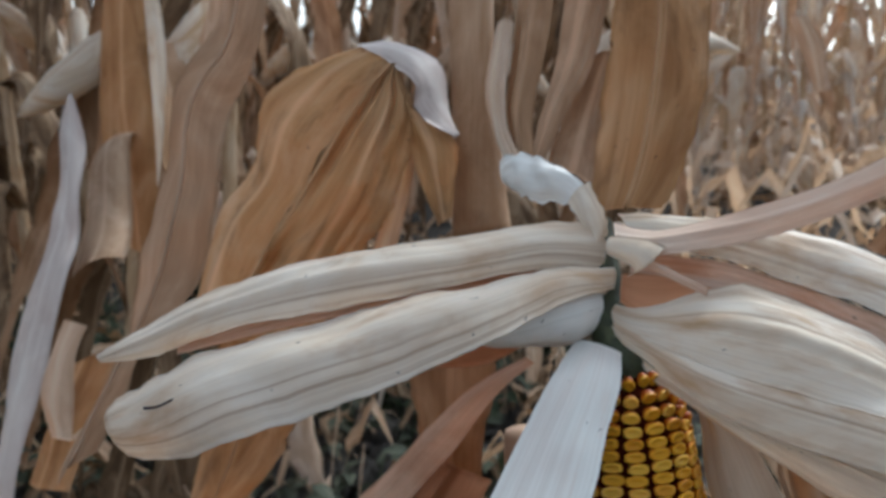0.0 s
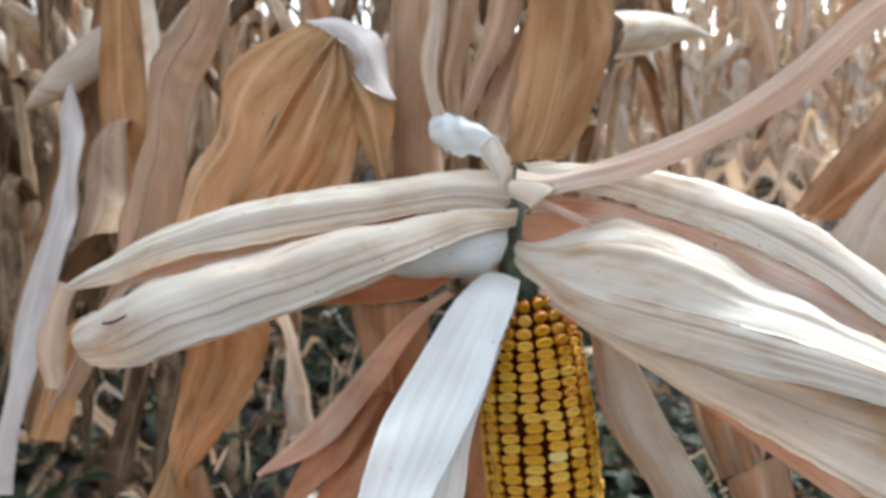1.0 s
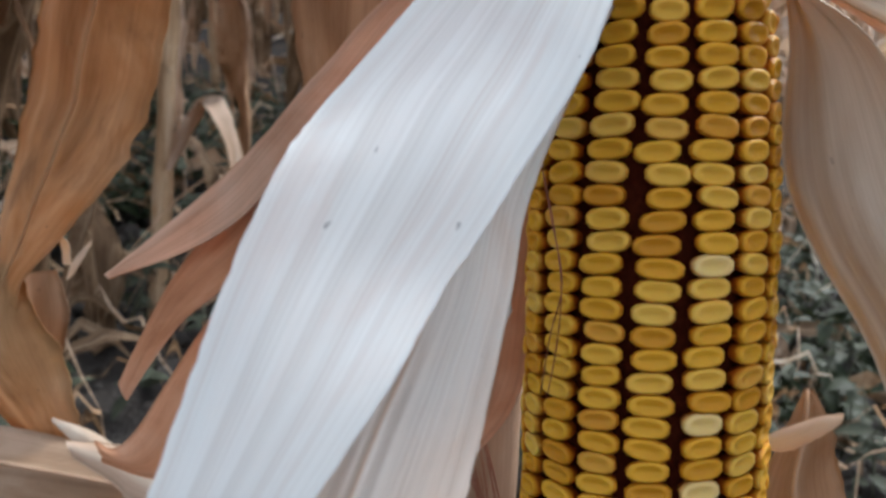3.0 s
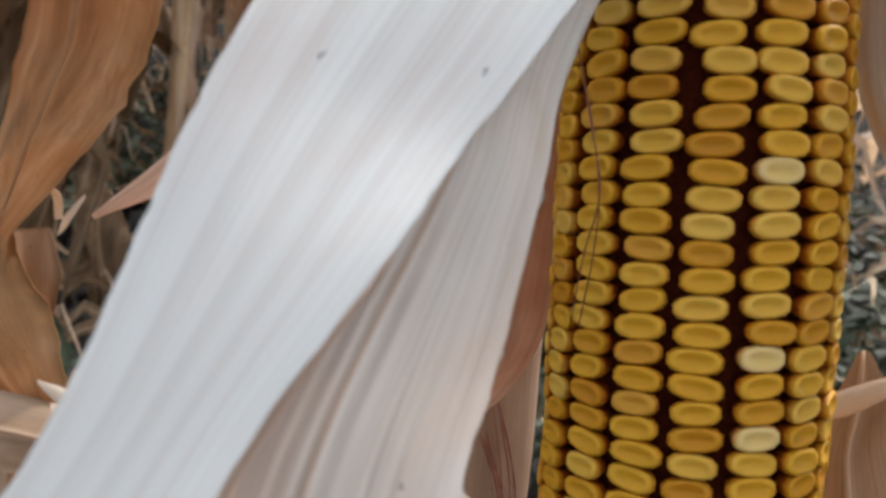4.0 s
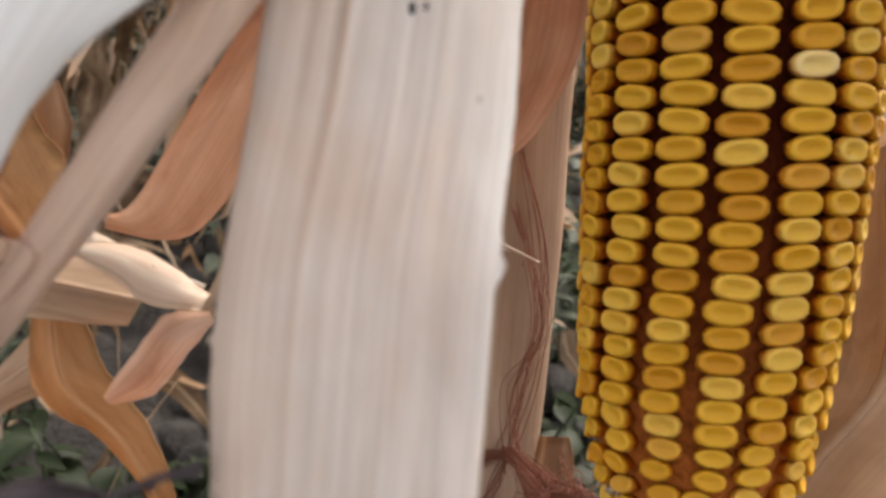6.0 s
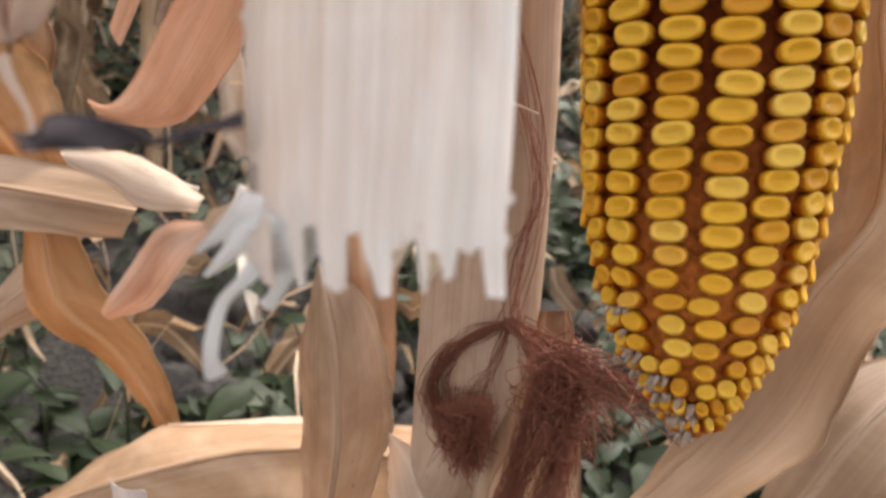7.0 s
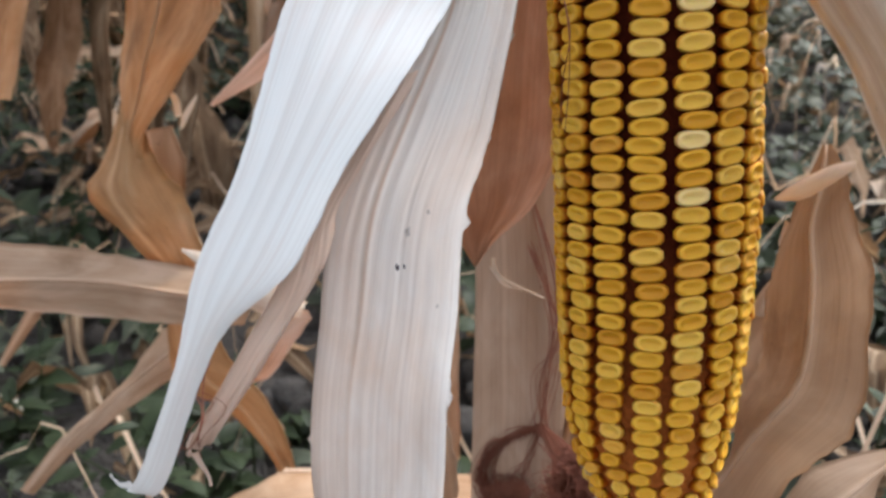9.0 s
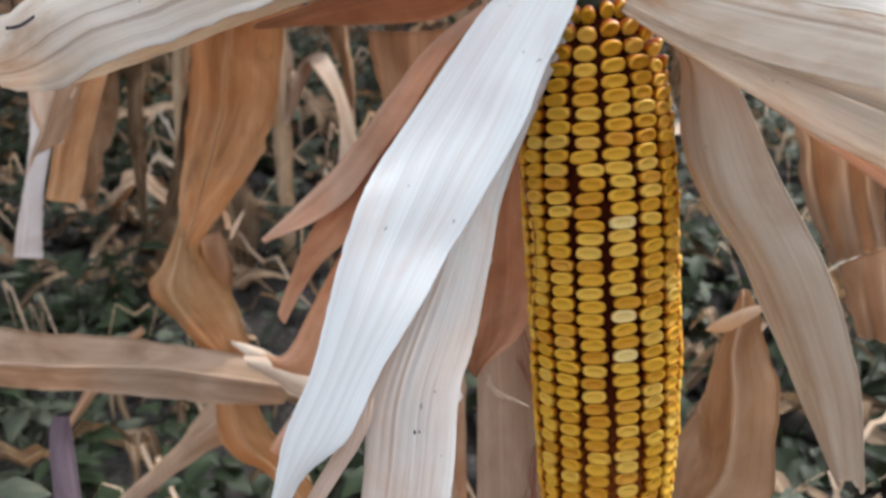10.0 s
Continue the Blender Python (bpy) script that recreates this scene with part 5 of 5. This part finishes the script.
blade("leaf", [((0.205, 0.5, 0.341), (0.221, 0.5, 0.338)), ((0.211, 0.5, 0.304), (0.231, 0.5, 0.307)), ((0.219, 0.5, 0.262), (0.227, 0.5, 0.263))], LEAF_PALE, side_plant, "pale lilac leaf tip", cup=0.15, seed=75)
blade("leaf", [((-0.243, 0.0, -0.082), (-0.235, 0.0, -0.083)), ((-0.249, 0.0, -0.097), (-0.235, 0.0, -0.097)), ((-0.242, -0.01, -0.122), (-0.227, -0.01, -0.121)), ((-0.236, -0.02, -0.142), (-0.221, -0.02, -0.141))], LEAF_PURPLE, side_plant, "purplish leaf tip", cup=0.2, seed=76)
blade("husk", [((0.07, 0.6, 0.389), (0.069, 0.6, 0.331)), ((0.121, 0.65, 0.397), (0.115, 0.65, 0.345)), ((0.165, 0.7, 0.395), (0.155, 0.7, 0.367)), ((0.198, 0.72, 0.375), (0.197, 0.72, 0.369))], HUSK_CREAM, side_plant, "dry husked ear", cup=0.4, seed=77)


# ---------------------------------------------------------------- the field behind
IDENT = Matrix.Identity(4)
ZERO = Vector((0, 0, 0))


def drooping_rails(rnd, base, az, length, width, rise, twist, n=6):
    """Edge rails of a dry leaf that leaves the stalk, arches over and hangs."""
    out = Vector((math.cos(az), math.sin(az), 0))
    side = Vector((-math.sin(az), math.cos(az), 0))
    pts = []
    reach = length * rnd.uniform(0.18, 0.4)
    drop = length * rnd.uniform(0.55, 0.95)
    bend = side * rnd.uniform(-0.1, 0.1)
    for i in range(n + 1):
        s = i / n
        pts.append(base + out * reach * (1 - (1 - s) ** 2) + Vector((0, 0, rise * math.sin(min(1, s * 2.2) * 3.14159) * (1 - s) - drop * s ** 1.8)) + bend * s * s)
    rails = []
    for i, p in enumerate(pts):
        s = i / n
        t = (pts[min(i + 1, n)] - pts[max(i - 1, 0)]).normalized()
        a = twist * s + rnd.uniform(-0.25, 0.25)
        up = t.cross(side)
        sd = side * math.cos(a) + up * math.sin(a)
        w = width * (0.55 + 1.6 * s) if s < 0.28 else width * (1 - ((s - 0.28) / 0.72) ** 2.2)
        w = max(w, 0.004)
        if p.z < 0.03:
            p.z = 0.03 + 0.02 * rnd.random()
        rails.append((tuple(p - sd * w / 2), tuple(p + sd * w / 2)))
    return rails


def field_plant(seed, tall=2.1, lightened=False):
    rnd = random.Random(seed)
    ob = holder("corn_plant", (0, 0, 0), "pale maize plant in the far rows, sunlight put into its leaf colours" if lightened else "dry brown maize plant standing in the field", "corn plant", "field maize plants")
    lean = Vector((rnd.uniform(-0.12, 0.12), rnd.uniform(-0.12, 0.12), 0))
    pts, rad = [], []
    for i in range(37):
        s = i / 36
        pts.append(lean * s * s + Vector((0, 0, tall * s - 0.02)))
        rad.append((0.0135 - 0.009 * s) * (1.22 if i % 4 == 0 else 1.0))
    v, f, u = tube_data(pts, rad, 9)
    child("stalk", mesh_of("stalk", v, f, STALK, u), ob)
    az = rnd.uniform(0, 6.28)
    for k in range(13):
        h = 0.10 + k * tall * 0.066 + rnd.uniform(-0.02, 0.02)
        az += 3.14159 + rnd.gauss(0, 0.5)
        s = h / tall
        r = drooping_rails(rnd, lean * s * s + Vector((0, 0, h)), az, rnd.uniform(0.4, 0.75), rnd.uniform(0.045, 0.085),
                           rnd.uniform(0.02, 0.16), rnd.uniform(-2.6, 2.6))
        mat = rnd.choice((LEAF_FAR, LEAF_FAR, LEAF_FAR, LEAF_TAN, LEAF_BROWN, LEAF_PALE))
        # paler leaf colours stand in for sunlight on the far rows
        if lightened:
            mat = rnd.choice((HUSK_CREAM, HUSK_STREAK, LEAF_TAN, LEAF_PALE))
        me = blade_mesh("leaf", r, mat, ZERO, cup=rnd.uniform(0.08, 0.25), wave=0.12, rib=0.06, seed=seed * 40 + k,
                        across=6, per=4, thick=0.0004, frame_m=IDENT, crease=0.002, crumple=0.08, rough_edge=0.15)
        child("leaf", me, ob)
    if rnd.random() < 0.8:
        h = tall * 0.4
        s0 = lean * 0.16 + Vector((0, 0, h))
        d = Vector((math.cos(az), math.sin(az), -0.9)).normalized()
        v, f, u = tube_data([s0 + d * q for q in (0.0, 0.03, 0.08, 0.15, 0.20, 0.23)], [0.012, 0.022, 0.028, 0.025, 0.014, 0.003], 10)
        child("ear_in_husk", mesh_of("ear_in_husk", v, f, HUSK_CREAM, u), ob)
    return ob


rnd = random.Random(77)
originals = [field_plant(s, 1.9 + 0.08 * (s % 4)) for s in range(7)]
spots = []
for row in range(-5, 12):
    y0 = 0.85 + 0.62 * row
    for c in range(-14, 15):
        x = 0.33 * c + rnd.uniform(-0.1, 0.1)
        y = y0 + rnd.uniform(-0.14, 0.14) + 0.10 * x
        # plants left standing behind and far beside the ear are unseen, added to block skylight
        if -1.35 < y < 0.62 and abs(x) < (0.85 if y > 0.05 else 2.4):
            continue
        if -1.0 < y < 0.6 and rnd.random() < 0.3:
            continue
        if y < 1.1 and abs(x) < 0.3:
            continue
        if abs(x) > (1.3 + 0.72 * y if y > 0 else 2.6) or rnd.random() < 0.12:
            continue
        # a gap between rows lets the sky in on one side
        if 0.9 < y < 2.9 and abs(x - 0.45 * y - 0.1) < 0.27 * y and rnd.random() < 0.9:
            continue
        spots.append((x, y))
# far plants on the bright side, with sunlight put into their colours
pale_ones = [field_plant(20 + s, 1.9, True) for s in range(3)]
used = defaultdict(int)
for x, y in spots:
    m = pose(x, y, 0, rnd.gauss(0, 4), rnd.gauss(0, 4), rnd.uniform(0, 360))
    kind = pale_ones if y > 1.2 and x > 0.16 * y + 0.05 else originals
    key = len(kind)
    if used[key] < key:
        kind[used[key]].matrix_basis = m
    else:
        copy_thing(kind[used[key] % key], m)
    used[key] += 1


def leaf_litter(count, area, seed, name, mat, label, lens=(0.08, 0.35), wid=(0.008, 0.04), lift=0.05):
    """Curled scraps of dry leaf lying on the soil, joined."""
    rnd = random.Random(seed)
    pieces = []
    for _ in range(count):
        x, y = rnd.uniform(area[0], area[1]), rnd.uniform(area[2], area[3])
        L, W = rnd.uniform(*lens), rnd.uniform(*wid)
        a = rnd.uniform(0, 6.28)
        tw = rnd.uniform(-2, 2)
        curl = rnd.uniform(-1.5, 1.5)
        verts, uvs, faces = [], [], []
        n = 7
        z0 = rnd.uniform(0.004, lift)
        roll = rnd.uniform(-1.2, 1.2)
        px, py = x, y
        for i in range(n + 1):
            s = i / n
            h = z0 + rnd.uniform(-0.004, 0.006) + lift * 0.8 * math.sin(s * 3.14) * rnd.uniform(0.4, 1)
            dirx, diry = math.cos(a + curl * s), math.sin(a + curl * s)
            px, py = px + dirx * L / n, py + diry * L / n
            w = W * (math.sin(3.14159 * min(1, 0.12 + s * 0.86)) ** 0.7)
            b = roll + tw * s
            sx, sy, sz = -diry * math.cos(b), dirx * math.cos(b), math.sin(b)
            for u, k in ((-0.5, 0.0), (0.0, -0.12), (0.5, 0.0)):
                verts.append((px + sx * w * u, py + sy * w * u, max(0.002, h + sz * w * u + k * w)))
                uvs.append((u * w, s * L))
        for i in range(n):
            for j in range(2):
                q = i * 3 + j
                faces.append((q, q + 1, q + 4, q + 3))
        pieces.append((verts, faces, uvs))
    ob = new(name, joined(name, pieces, mat))
    return tagged(ob, label, "leaf litter", kind="stuff")


leaf_litter(620, (-2.6, 2.4, -0.3, 4.5), 1, "leaf_litter", LEAF_FAR, "scraps of brown maize leaf littering the soil")
leaf_litter(190, (-2.6, 2.4, -0.3, 3.5), 2, "leaf_litter", LEAF_TAN, "curled tan maize leaf scraps on the soil", lift=0.1)
leaf_litter(140, (-2.4, 2.2, -0.2, 3.0), 3, "leaf_litter", HUSK_CREAM, "bleached pale leaf shreds on the soil", (0.05, 0.2), (0.004, 0.018), 0.1)

leaf_litter(900, (0.2, 4.5, 1.6, 8.5), 9, "leaf_litter", LEAF_PALE, "pale straw-like leaf litter in the far row", (0.15, 0.5), (0.02, 0.06), 0.3)

leaf_litter(420, (-1.3, 1.0, 0.0, 1.9), 12, "leaf_litter", LEAF_FAR, "brown crumpled leaf scraps on the soil", (0.04, 0.16), (0.008, 0.03), 0.06)
leaf_litter(320, (-1.6, 1.2, 0.0, 2.2), 13, "leaf_litter", LEAF_TAN, "thin dry straw stems on the soil", (0.06, 0.26), (0.0015, 0.005), 0.16)


def weeds(count, area, seed, mat, label, size):
    """Low sprawling weeds: stems with small oval leaves, joined."""
    rnd = random.Random(seed)
    pieces = []
    for _ in range(count):
        x, y = rnd.uniform(area[0], area[1]), rnd.uniform(area[2], area[3])
        if noise.noise(Vector((x * 1.6, y * 1.6, seed))) < -0.18:
            continue
        hgt = rnd.uniform(0.03, 0.16)
        top = Vector((x + rnd.uniform(-0.06, 0.06), y + rnd.uniform(-0.06, 0.06), hgt))
        foot = Vector((x, y, 0))
        pieces.append(tube_data([foot, foot.lerp(top, 0.5) + Vector((0.006, 0, 0.01)), top], [0.0016, 0.0013, 0.0008], 4))
        for k in range(rnd.randint(5, 9)):
            b = foot.lerp(top, rnd.uniform(0.25, 1.0))
            a = rnd.uniform(0, 6.28)
            L = rnd.uniform(*size)
            W = L * rnd.uniform(0.4, 0.7)
            d = Vector((math.cos(a), math.sin(a), rnd.uniform(-0.3, 0.6))).normalized()
            sd = d.cross(Vector((rnd.uniform(-0.5, 0.5), rnd.uniform(-0.5, 0.5), 1))).normalized()
            up = sd.cross(d)
            verts, uvs, faces = [], [], []
            for i in range(6):
                s = i / 5
                w = W * math.sin(3.14159 * (0.04 + 0.94 * s ** 0.8)) * rnd.uniform(0.85, 1.1)
                c = b + d * L * s - up * L * 0.35 * s * s
                for u, k2 in ((-0.5, 0.14), (0, 0.0), (0.5, 0.14)):
                    verts.append(c + sd * w * u + up * w * k2)
                    uvs.append((u * w, s * L))
            for i in range(5):
                for j in range(2):
                    q = i * 3 + j
                    faces.append((q, q + 1, q + 4, q + 3))
            pieces.append((verts, faces, uvs))
    ob = new("weeds", joined("weeds", pieces, mat))
    return tagged(ob, label, "weeds", kind="stuff")


weeds(2100, (-1.8, 1.3, 0.05, 2.2), 4, WEED, "low dark green weeds between the maize stalks", (0.014, 0.045))
weeds(900, (-1.8, 1.3, 0.05, 2.2), 5, WEED_GREY, "grey-green wilting weeds on the soil", (0.016, 0.045))


def clods(count, area, seed):
    rnd = random.Random(seed)
    pieces = []
    for _ in range(count):
        x, y = rnd.uniform(area[0], area[1]), rnd.uniform(area[2], area[3])
        r = rnd.uniform(0.006, 0.035) * rnd.random() + 0.005
        verts, faces = [], []
        off = Vector((rnd.uniform(0, 99), rnd.uniform(0, 99), 0))
        rings, seg = 4, 7
        for i in range(rings + 1):
            th = 3.14159 * i / rings
            for j in range(seg):
                ph = 6.28318 * j / seg
                p = Vector((math.sin(th) * math.cos(ph), math.sin(th) * math.sin(ph), math.cos(th) * 0.75))
                p *= r * (1 + 0.5 * noise.noise(p * 1.7 + off))
                verts.append((x + p.x, y + p.y, p.z + r * 0.35))
        for i in range(rings):
            for j in range(seg):
                a, b = i * seg + j, i * seg + (j + 1) % seg
                faces.append((a, b, b + seg, a + seg))
        pieces.append((verts, faces, [(0, 0)] * len(verts)))
    ob = new("soil_clods", joined("soil_clods", pieces, CLOD))
    return tagged(ob, "grey crumbly soil clods", "soil", kind="stuff")


clods(3200, (-1.2, 1.0, -0.1, 1.6), 6)
